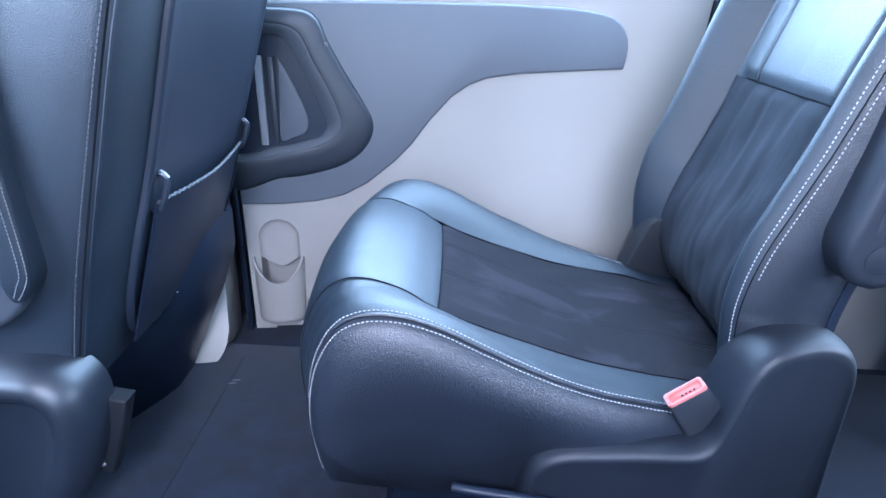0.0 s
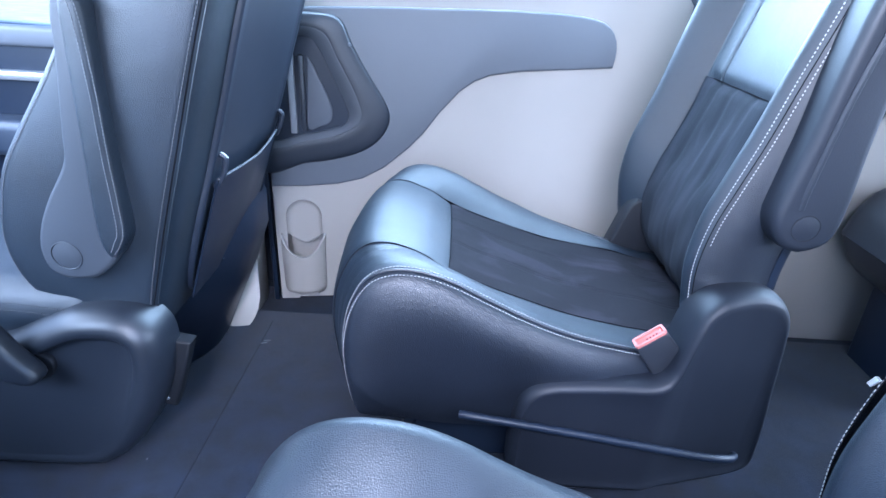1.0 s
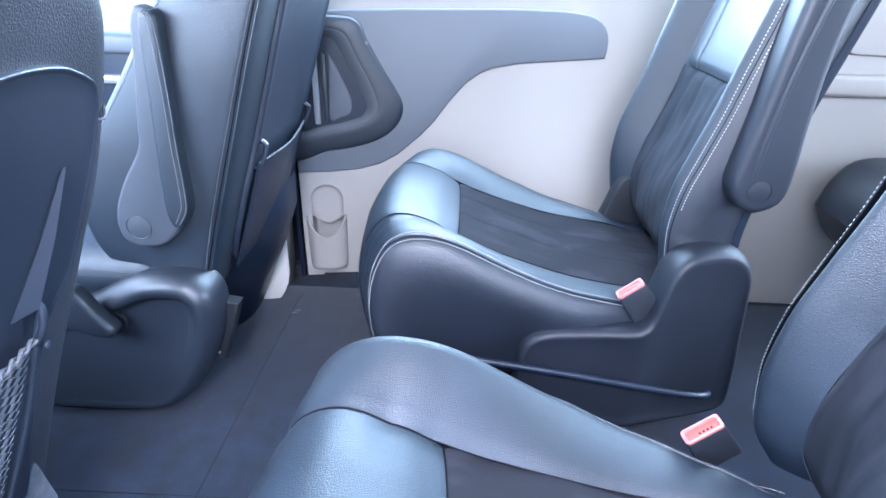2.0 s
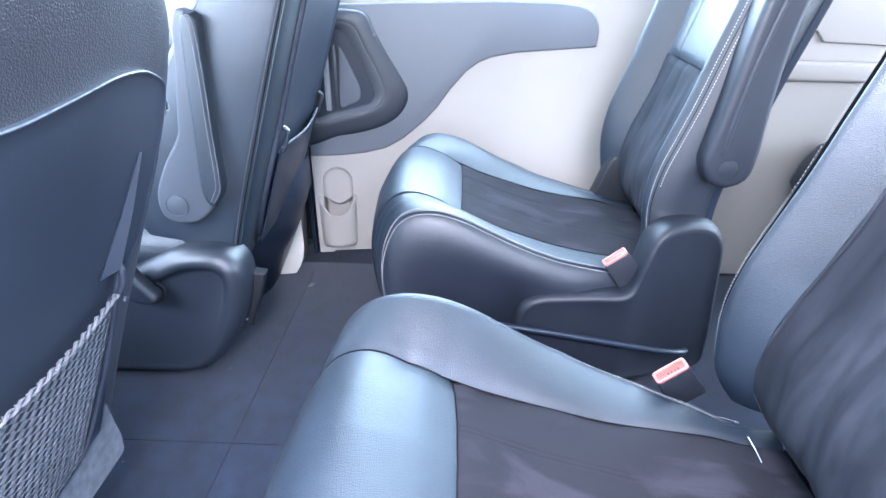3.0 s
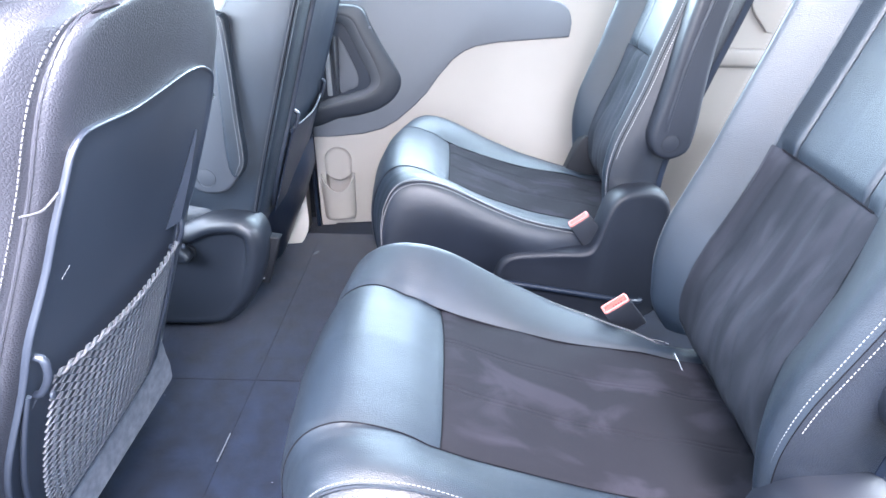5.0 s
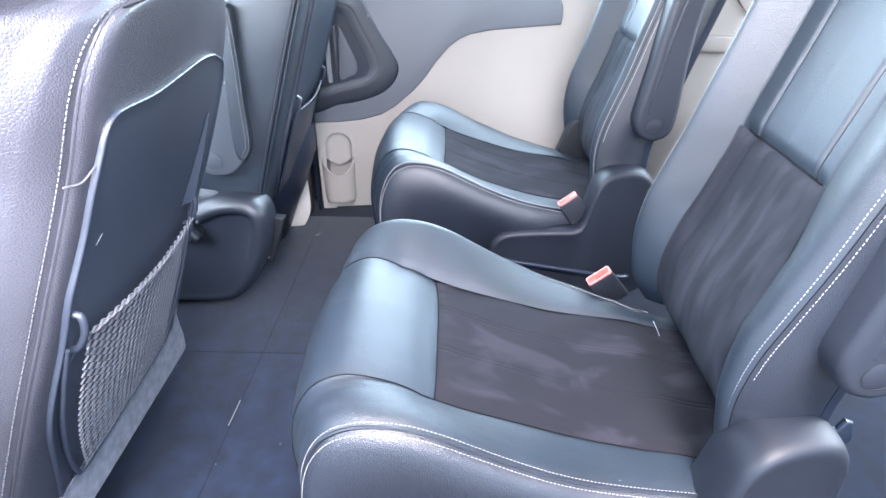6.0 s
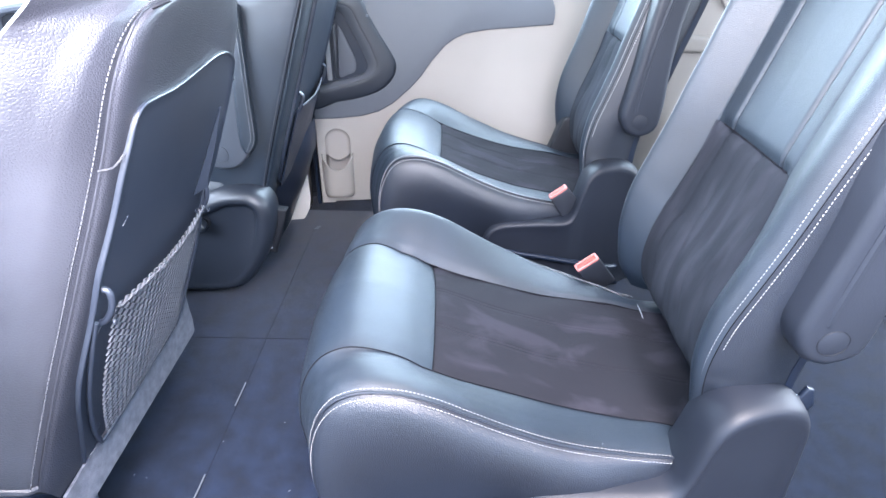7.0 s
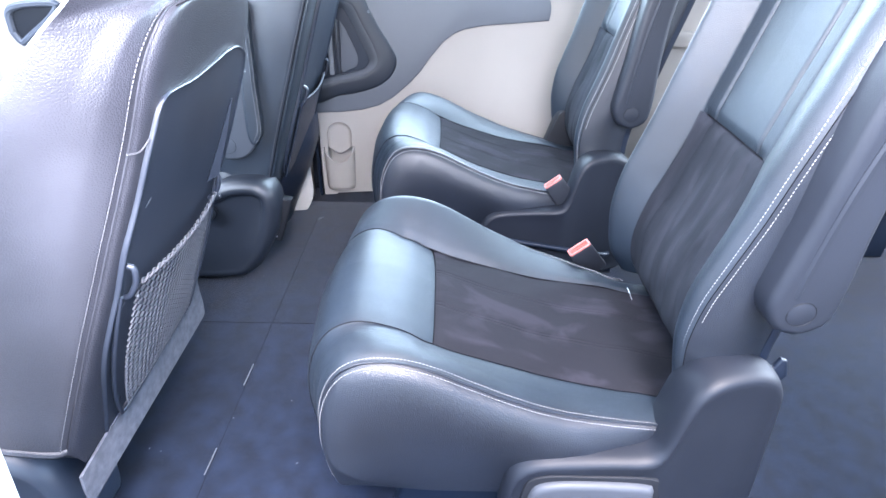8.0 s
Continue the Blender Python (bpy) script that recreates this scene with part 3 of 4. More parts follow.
    back = part("backrest", front(range(cut, 101), inner, cut, lambda i, v: -0.005 * sum(math.exp(-((v - C - w) / 0.004) ** 2) for w in lines)), LEATHER, seat, "black leather backrest with white stitching")
    part("insert", front(range(0, cut + 1), inner, cut, lambda i, v: -0.0022 * sum(math.exp(-((v - C - w - 0.004 * math.sin(i * 0.11 + w * 60)) / 0.009) ** 2) for w in (-0.095, -0.032, 0.032, 0.095)) + 0.0012 * math.sin(i * 0.30 + v * 55)), SUEDE_BACK, back, "pleated dark suede insert")
    for a, b in ((-0.209, -BACK_V), (BACK_V, 0.209)):
        part("bolster", front(range(101), np.linspace(C + a, C + b, 24)), LEATHER, back)
    rim = [depth(i, C + 0.209) for i in range(101)]
    for s in (-1, 1):
        rows = []
        for t in np.linspace(0, 1, 14):
            bul = 0.209 + 0.010 * math.sin(math.pi * min(1, t * 1.2))
            rows.append([(B[i, 0] + M[i, 0] * rim[i] * (1 - t) + 0.125 * t * (0.75 if B[i, 1] < 0.4 else 1), C + s * bul, B[i, 1] + M[i, 1] * rim[i] * (1 - t) - 0.02 * t) for i in range(101)])
        part("side_panel", grid(rows), LEATHER_SIDE, back, "black leather side panel")
        part("seam", tube([(B[i, 0] + M[i, 0] * rim[i], C + s * 0.2085, B[i, 1] + M[i, 1] * rim[i]) for i in range(6, 101)], 0.0009, 6), SEAM, back)
        for w, first in ((0.2052, 6), (0.2112, 28)):
            if w < 0.209:
                run = [(B[i, 0] + M[i, 0] * (depth(i, C + w) + 0.0010), C + s * w, B[i, 1] + M[i, 1] * (depth(i, C + w) + 0.0010)) for i in range(first, 101)]
            else:
                run = [(B[i, 0] + M[i, 0] * rim[i] + 0.0055, C + s * w, B[i, 1] + M[i, 1] * rim[i] - 0.001) for i in range(first, 101)]
            part("stitching", stitches(run, r=thread), THREAD, back, "white contrast stitching")
    for w in lines:
        v = C + w
        pts = [(B[i, 0] + M[i, 0] * (depth(i, v) - 0.0035), across(i, v), B[i, 1] + M[i, 1] * depth(i, v)) for i in range(cut, 101)]
        part("seam", tube(pts, 0.0006, 6), LEATHER_SIDE, back)
    part("seam", tube([(B[cut, 0] + M[cut, 0] * (depth(cut, v) - 0.005), across(cut, v), B[cut, 1] + M[cut, 1] * (depth(cut, v) - 0.005)) for v in inner[6:-6]], 0.0012, 6), SEAM, back)
    rows = [[(B[i, 0] + 0.122, v, B[i, 1] - 0.02) for v in np.linspace(C - 0.21, C + 0.21, 5)] for i in range(0, 101, 5)]
    part("back_shell", solid(grid(rows), 0.01), PLASTIC, back)
    part("top_roll", tube([(0.535, v, 0.915) for v in np.linspace(C - 0.20, C + 0.20, 9)], 0.058, 20), LEATHER, back)

    # recliner cover with its front arm
    edge = [(0.116, 0.06), (0.116, 0.14), (0.120, 0.200), (0.135, 0.231), (0.162, 0.246), (0.20, 0.251), (0.26, 0.255), (0.312, 0.257), (0.331, 0.267), (0.341, 0.300), (0.350, 0.340), (0.362, 0.371), (0.385, 0.391),
            (0.42, 0.397), (0.455, 0.394), (0.484, 0.379), (0.502, 0.350), (0.509, 0.31), (0.516, 0.24), (0.528, 0.12), (0.52, 0.06), (0.45, 0.04), (0.30, 0.04), (0.14, 0.042)]
    out = smooth_outline(edge, 150)
    rim = dome(out, ((0.010, -0.17), (0.002, -0.20), (0.0, -0.232), (0.0008, -0.246), (0.003, -0.255), (0.007, -0.2605), (0.011, -0.2625)))
    rim.verts.ensure_lookup_table()
    rows = [[v.co.copy() for v in rim.verts[j * 150:(j + 1) * 150]] for j in range(7)]
    rim.free()
    for w, y in ((0.04, -0.2620), (0.10, -0.2605), (0.25, -0.2595), (0.5, -0.259), (0.75, -0.259), (1.0, -0.259)):
        rows.append([Vector((c.x + (min(max(c.x, 0.15), 0.49) - c.x) * w, y, c.z + (0.13 - c.z) * w)) for c in rows[6]])
    bm = grid(rows, True)
    for v in bm.verts:
        v.co.y += float(np.interp(v.co.x, [0.33, 0.37, 0.43, 0.49, 0.55], [0.0, 0.014, 0.030, 0.042, 0.050])) * min(1.0, (-0.12 - v.co.y) / 0.10)
    cover = part("recliner_cover", bm, PLASTIC_COVER, seat, "black moulded plastic recliner cover", auto=70)
    part("base", prism([(-0.06, 0.0), (0.52, 0.0), (0.50, 0.24), (0.36, 0.24), (0.34, 0.13), (-0.02, 0.13)], -0.16, 0.16, 0.01), PLASTIC, seat)

    # folded-up armrest
    arm_out = [(0.466, 0.462), (0.490, 0.470), (0.506, 0.490), (0.510, 0.54), (0.508, 0.62), (0.512, 0.72), (0.530, 0.82), (0.552, 0.90), (0.540, 0.935), (0.505, 0.92), (0.474, 0.86),
               (0.455, 0.79), (0.442, 0.70), (0.434, 0.62), (0.424, 0.55), (0.420, 0.505), (0.438, 0.472)]
    arm = part("armrest", prism(smooth_outline(arm_out, 80), -0.226, -0.165, 0.012, 5), ARM_BLACK, seat, "black armrest folded up against the backrest")
    part("pivot_cap", disc(0.462, -0.2245, 0.500, 0.017, 0.002), ARM_BLACK, arm)
    part("cap_ring", tube([(0.462 + 0.018 * math.cos(a), -0.2262, 0.500 + 0.018 * math.sin(a)) for a in np.linspace(0, 2 * math.pi, 33)], 0.0005, 6), BLACK, arm)
    ridge = spline([(0.448, -0.223, 0.525), (0.449, -0.224, 0.56), (0.462, -0.225, 0.68), (0.49, -0.225, 0.82)], 16)
    part("ridge", tube(ridge, 0.005, 8), ARM_BLACK, arm)
    return seat


def buckle(seat, x, v, z, turn):
    """Seat-belt buckle with a red button on a black stalk."""
    m = pose(x, v, z, 0, 0, 0) @ pose(0, 0, 0, turn[0], turn[1], turn[2])
    bm = box(-0.0245, 0.0245, -0.0092, 0.0092, -0.095, -0.0012, 0.004, 3)
    for v in bm.verts:
        v.co.x *= 1 + 0.16 * min(max((-0.01 - v.co.z) / 0.05, 0), 1)
    bmesh.ops.transform(bm, matrix=m, verts=bm.verts[:])
    body = part("buckle", bm, BUCKLE, seat, "black seat belt buckle")
    # pale bezel with a red button sunk into it
    rows = []
    for hx, hy, z in ((0.0242, 0.0090, -0.003), (0.0240, 0.0088, 0.0010), (0.0228, 0.0076, 0.0018), (0.0205, 0.0062, 0.0016), (0.0192, 0.0052, -0.0004), (0.0188, 0.0050, -0.0022)):
        r = min(hx, hy) * 0.45
        rows.append([(sx * (hx - r) + r * math.cos(radians(q)), sy * (hy - r) + r * math.sin(radians(q)), z) for sx, sy, q0 in ((1, 1, 0), (-1, 1, 90), (-1, -1, 180), (1, -1, 270)) for q in (q0, q0 + 30, q0 + 60, q0 + 90)])
    bm = grid(rows, True)
    bmesh.ops.transform(bm, matrix=m, verts=bm.verts[:])
    part("button_rim", bm, RIM, body, "pale worn rim")
    bm = box(-0.0196, 0.0196, -0.0056, 0.0056, -0.006, -0.0006, 0.0012)
    bmesh.ops.transform(bm, matrix=m, verts=bm.verts[:])
    part("release_button", bm, RED, body, "red release button")
    for k in range(4):
        bm = box(-0.006 + 0.005 * k, -0.0030 + 0.005 * k, -0.0040, -0.0014, -0.0008, -0.0002, 0)
        bmesh.ops.transform(bm, matrix=m, verts=bm.verts[:])
        part("lettering_bar", bm, BLACK, body)


# ---- front seats ----
def padded_back(seat, label, cover, xr, seam_y, far_y, front, zs, puff, rise=0.0, drop=0.0):
    """A backrest lofted from sections: a flat rear face, a padded near side that meets it in a sunken seam."""
    run = [0, 0.002, 0.005, 0.009, 0.014, 0.02, 0.03, 0.045, 0.07]
    us = [0, 0.012, 0.03, 0.055, 0.09, 0.14, 0.2, 0.28, 0.37, 0.46, 0.55, 0.64, 0.73, 0.81, 0.88, 0.94, 1.0]
    rows = []
    for z in zs:
        x, a, b = xr(z), seam_y(z), far_y(z)
        fx, fy = front(z)
        loop = []
        for u in us[::-1]:
            swell = puff * math.sin(math.pi * min(u * 0.93 + 0.02, 1)) ** 0.75 - 0.004 * math.exp(-(u / 0.03) ** 2)
            sx = (x - 0.013) * (1 - u) + fx * u
            loop.append((sx + 0.012 * math.sin(math.pi * u) * (u < 0.3), a * (1 - u) + fy * u - swell, z))
        for s in run[1:]:
            loop.append((x - 0.013 * math.exp(-s / 0.011) - 0.003 * math.exp(-(s / 0.003) ** 2), a + s, z))
        mid = [a + 0.07 + (b - a - 0.14) * k / 6 for k in range(1, 6)]
        loop += [(x, y, z) for y in mid]
        loop += [(x - 0.028 * math.exp(-s / 0.02), b - s, z) for s in run[::-1]]
        loop += [(x * 0.5 + fx * 0.5, b + 0.004, z), (fx, b - 0.012, z), (fx - 0.02, b - 0.05, z), (fx - 0.012, (fy + b) / 2, z), (fx - 0.02, fy + 0.05, z), (fx - 0.014, fy + 0.014, z)]
        # the side is cut up towards the front, the rear face hangs lower
        low = max(0.0, 1 - (z - zs[0]) / 0.14)
        for j, (px, py, pz) in enumerate(loop[:-6]):
            dz = rise * us[-1 - j] * low if j < len(us) else -drop * min((py - a) / 0.03, 1) * low
            loop[j] = (px + (0.345 * dz if j >= len(us) else 0), py, pz + dz)
        rows.append(loop)
    bm = cap(grid(rows, True))
    back = part("backrest", bm, cover, seat, label, auto=50)
    seam = len(us) - 1
    return back, rows, seam


def curve_through(pairs):
    """A smooth function through pairs of z and value."""
    p = spline(sorted(pairs), 60)
    return lambda z: float(np.interp(z, p[:, 0], p[:, 1]))


def plate(outline, rows, place):
    """A moulded plate; rows of inset and height over the face, laid out by place(y, z, height)."""
    p = np.array(outline, float)
    area = np.sum(p[:, 0] * np.roll(p[:, 1], -1) - np.roll(p[:, 0], -1) * p[:, 1])
    d = np.roll(p, -2, 0) - np.roll(p, 2, 0)
    d /= np.linalg.norm(d, axis=1)[:, None]
    n = np.stack([-d[:, 1], d[:, 0]], 1) * (1 if area > 0 else -1)
    c = p.mean(0)
    out = []
    for inset, h in rows:
        q = p + n * inset if inset < 0.05 else c + (p - c) * (1 - inset)
        out.append([place(y, z, h) for y, z in q])
    return cap(grid(out, True))


def driver_seat():
    xr = lambda z: -0.408 + 0.345 * (z - 0.48) - 0.9 * max(0.0, z - 0.822) ** 1.0
    seat = thing("driver_seat", pose(0, 0, 0), "black leather front seat with net pocket on its back", "seat", "front seats")
    seam_y = curve_through([(0.19, -0.262), (0.25, -0.262), (0.30, -0.255), (0.374, -0.235), (0.436, -0.217), (0.493, -0.197), (0.554, -0.177), (0.60, -0.161), (0.645, -0.147), (0.683, -0.137),
                            (0.727, -0.130), (0.762, -0.120), (0.789, -0.103), (0.806, -0.082), (0.816, -0.058), (0.822, -0.02), (0.87, -0.01)])
    far_y = curve_through([(0.19, 0.245), (0.33, 0.262), (0.44, 0.285), (0.53, 0.302), (0.58, 0.313), (0.66, 0.315), (0.71, 0.310), (0.75, 0.301), (0.79, 0.275), (0.83, 0.24), (0.87, 0.18)])
    fx = curve_through([(0.19, -0.66), (0.30, -0.645), (0.42, -0.625), (0.55, -0.575), (0.65, -0.515), (0.72, -0.462), (0.755, -0.432), (0.79, -0.399), (0.812, -0.376), (0.837, -0.350), (0.87, -0.335)])
    fy = curve_through([(0.19, -0.245), (0.4, -0.235), (0.6, -0.205), (0.72, -0.18), (0.80, -0.158), (0.84, -0.145), (0.87, -0.12)])
    zs = np.r_[np.linspace(0.266, 0.74, 30), np.linspace(0.75, 0.868, 24)]
    seam_at = lambda z: seam_y(z) + 0.018
    back, rows, k = padded_back(seat, "black grained leather backrest", LEATHER_COARSE, xr, seam_at, far_y, lambda z: (fx(z), fy(z)), zs, 0.020, 0.06, 0.058)
    edge = [r for r in rows if 0.262 < r[0][2] < 0.823]
    part("seam", tube([Vector(r[k]) + Vector((0, 0.0004, 0)) for r in edge], 0.0011, 6), SEAM, back)
    part("stitching", stitches([Vector(r[k - 2]).lerp(Vector(r[k - 3]), 0.3) + Vector((0, -0.0006, 0)) for r in edge], pitch=0.0062, gap=0.3, r=0.0011), THREAD_GREY, back, "grey topstitching")
    part("piping", tube([Vector(r[k + 1]) + Vector((0.0004, 0, 0)) for r in edge], 0.0018, 6), LEATHER_COARSE, back)
    # the seam turns over the shoulder and runs along the top
    top = [(xr(0.818) - 0.003, y, 0.8165 + 0.003 * math.sin(y * 9)) for y in np.linspace(-0.05, 0.22, 24)]
    part("seam", tube(top, 0.0011, 6), SEAM, back)
    part("stitching", stitches([(x - 0.003, y, z + 0.006) for x, y, z in top], pitch=0.0062, gap=0.3, r=0.0011), THREAD_GREY, back, "grey topstitching")
    i = min(range(len(rows)), key=lambda j: abs(rows[j][0][2] - 0.817))
    rise = [Vector(rows[i + j][k]) + Vector((-0.010 * j, -0.012 * j, 0)) for j in range(0, 6)]
    part("seam", tube(rise, 0.0009, 6), SEAM, back)
    part("hem", tube([Vector(rows[0][j]) + Vector((0, 0.001, 0.003)) for j in range(0, k + 1)], 0.0055, 8), LEATHER_COARSE, back)

    P = lambda y, z, off=0.0: (-0.408 + 0.345 * (z - 0.48) + off, y, z)
    outline = smooth_outline([(0.236, 0.706), (0.205, 0.717), (0.156, 0.721), (0.086, 0.716), (0.023, 0.713), (-0.039, 0.717), (-0.066, 0.7165), (-0.083, 0.704), (-0.092, 0.68), (-0.106, 0.642), (-0.118, 0.601), (-0.131, 0.568), (-0.145, 0.534),
                              (-0.157, 0.479), (-0.171, 0.435), (-0.181, 0.396), (-0.182, 0.355), (-0.175, 0.305), (-0.166, 0.25), (-0.160, 0.208), (-0.148, 0.196), (0.0, 0.206), (0.165, 0.222), (0.182, 0.236), (0.186, 0.30), (0.189, 0.386), (0.206, 0.463),
                              (0.238, 0.51), (0.254, 0.575), (0.264, 0.645), (0.258, 0.690)], 200)
    rim = ((0.0, -0.006), (0.0, 0.0015), (0.0005, 0.0035), (0.0014, 0.0050), (0.0028, 0.0056), (0.0042, 0.0050), (0.0054, 0.0040), (0.007, 0.0034), (0.022, 0.0032), (0.2, 0.0032), (0.6, 0.0032), (0.985, 0.0032))
    board = part("seatback_board", plate(outline, rim, P), BOARD, seat, "dark plastic seatback board with a moulded rim", auto=70)
    # tray below the net: a raised rim that follows the board's lower end
    low = spline([P(-0.152, 0.470, 0.005), P(-0.160, 0.42, 0.006), P(-0.162, 0.35, 0.007), P(-0.150, 0.28, 0.008), P(-0.134, 0.235, 0.010), P(-0.118, 0.222, 0.012), P(0.0, 0.229, 0.013), P(0.105, 0.240, 0.014), P(0.124, 0.250, 0.015), P(0.140, 0.290, 0.015), P(0.158, 0.36, 0.015), P(0.172, 0.43, 0.013), P(0.182, 0.49, 0.009)], 80)
    part("pocket_frame", tube(low, 0.0036, 10), BOARD, board, "dark moulded rim round the net pocket")

    # net pocket: two families of cords, pulled slack at the top
    def netp(u, w):
        top_y, bot_y = -0.128 + 0.290 * u, -0.122 + 0.236 * u
        left = -0.018 * math.sin(math.pi * min(w * 1.05, 1)) * (1 - u)
        y = bot_y + (top_y - bot_y) * w + left
        z = 0.232 + 0.012 * u + (0.476 - 0.232 - 0.018 * u) * w - 0.006 * math.sin(math.pi * u) * w
        return P(y, z, 0.016 + 0.010 * math.sin(math.pi * u) * (0.3 + 0.7 * w))
    n, m = 20, 48
    bm = bmesh.new()
    for fam in (0, 1):
        for k2 in range(n):
            pts = [Vector(netp(min((k2 + (0.5 if j % 2 else fam)) / n, 1), j / m)) + Vector((0.0008 * (1 if fam else -1), 0, 0)) for j in range(m + 1)]
            tube(pts, 0.0006 if fam else 0.0013, 4, bm)
    part("net_pocket", bm, NET, seat, "grey elastic net pocket")
    bm = bmesh.new()
    for sgn in (0.0, math.pi):
        tube([Vector(netp(u, 1)) + Vector((0.003 + 0.002 * math.cos(u * 66 + sgn), 0, 0.0022 * math.sin(u * 66 + sgn))) for u in np.linspace(0, 1, 150)], 0.0018, 6, bm)
    part("net_hem", bm, NET, seat, "braided elastic hem")
    for y, z in ((-0.139, 0.486), (0.176, 0.478)):
        hook = tube(spline([P(y, z - 0.026, 0.002), P(y, z - 0.022, 0.012), P(y, z, 0.018), P(y, z + 0.022, 0.013), P(y, z + 0.026, 0.002)], 16), 0.0043, 10)
        part("net_hook", hook, BOARD, board)
        part("hook_stud", disc(0, 0, 0, 0.004, 0.003, 12, 0.001), BOARD, board).matrix_basis = Matrix.Translation(P(y - 0.004, z - 0.021, 0.024)) @ pose(0, 0, 0, 0, 0, 90)
    part("side_facet", solid(grid([[P(0.150, 0.497, 0.004), P(0.172, 0.500, 0.015)], [P(0.185, 0.56, 0.004), P(0.196, 0.562, 0.011)], [P(0.214, 0.625, 0.003), P(0.216, 0.626, 0.005)]]), 0.002), BOARD, board, "grey sloping facet beside the hook")
    part("panel_seam", tube(spline([P(-0.140, 0.667, -0.006), P(-0.125, 0.664, 0.0006), P(-0.113, 0.665, 0.001), P(-0.098, 0.671, 0.001)], 10), 0.0012, 6), THREAD_GREY, back)
    for (y0, z0), (y1, z1) in (((-0.142, 0.444), (-0.118, 0.462)), ((-0.095, 0.575), (-0.082, 0.583))):
        part("scratch", tube([P(y0, z0, 0.0034), P(y1, z1, 0.0034)], 0.0005, 4), TRIM_GREY, board, "pale scratch")
    part("cord", tube(spline([P(0.258, 0.659, 0.002), P(0.272, 0.656, 0.004), P(0.292, 0.662, -0.008), P(0.306, 0.670, -0.022)], 16), 0.0016, 6), THREAD_GREY, back, "pale elastic cord")
    flap = [[(x, y, z) for y in np.linspace(l, r, 14)] for x, z, l, r in ((-0.490, 0.262, 0.188, 0.200), (-0.496, 0.232, 0.08, 0.209), (-0.500, 0.206, -0.236, 0.215), (-0.502, 0.175, -0.238, 0.221), (-0.503, 0.148, -0.236, 0.219), (-0.504, 0.142, -0.233, 0.214))]
    part("lower_flap", solid(grid(flap), 0.004), FLAP, seat, "pale grey carpet flap")
    # out of view, added to hold windscreen light off the rear seats
    head = part("headrest", box(-0.345, -0.225, -0.07, 0.19, 0.93, 1.13, 0.045, 5), LEATHER, seat, "black leather headrest out of view, blocks windscreen light")
    for y in (-0.01, 0.13):
        part("headrest_post", tube([(-0.31, y, 0.84), (-0.29, y, 0.96)], 0.006, 10), SILVER, head)
    base = dome(smooth_outline([(-1.0, 0.10), (-0.80, 0.215), (-0.68, 0.243), (-0.600, 0.232), (-0.548, 0.185), (-0.540, 0.08), (-0.57, 0.0), (-0.70, 0.0), (-1.0, 0.0)], 70), ((0.0, -0.12), (0.0, -0.20), (0.003, -0.218), (0.010, -0.229), (0.020, -0.234), (0.030, -0.234), (0.036, -0.230)))
    part("side_shield", base, PLASTIC_SATIN, seat, "black plastic seat base shield", auto=70)
    part("seat_base", box(-1.0, -0.63, -0.12, 0.26, 0.0, 0.22, 0.02), PLASTIC, seat)
    part("cushion", box(-1.12, -0.64, -0.19, 0.28, 0.20, 0.34, 0.05, 4), LEATHER, seat)


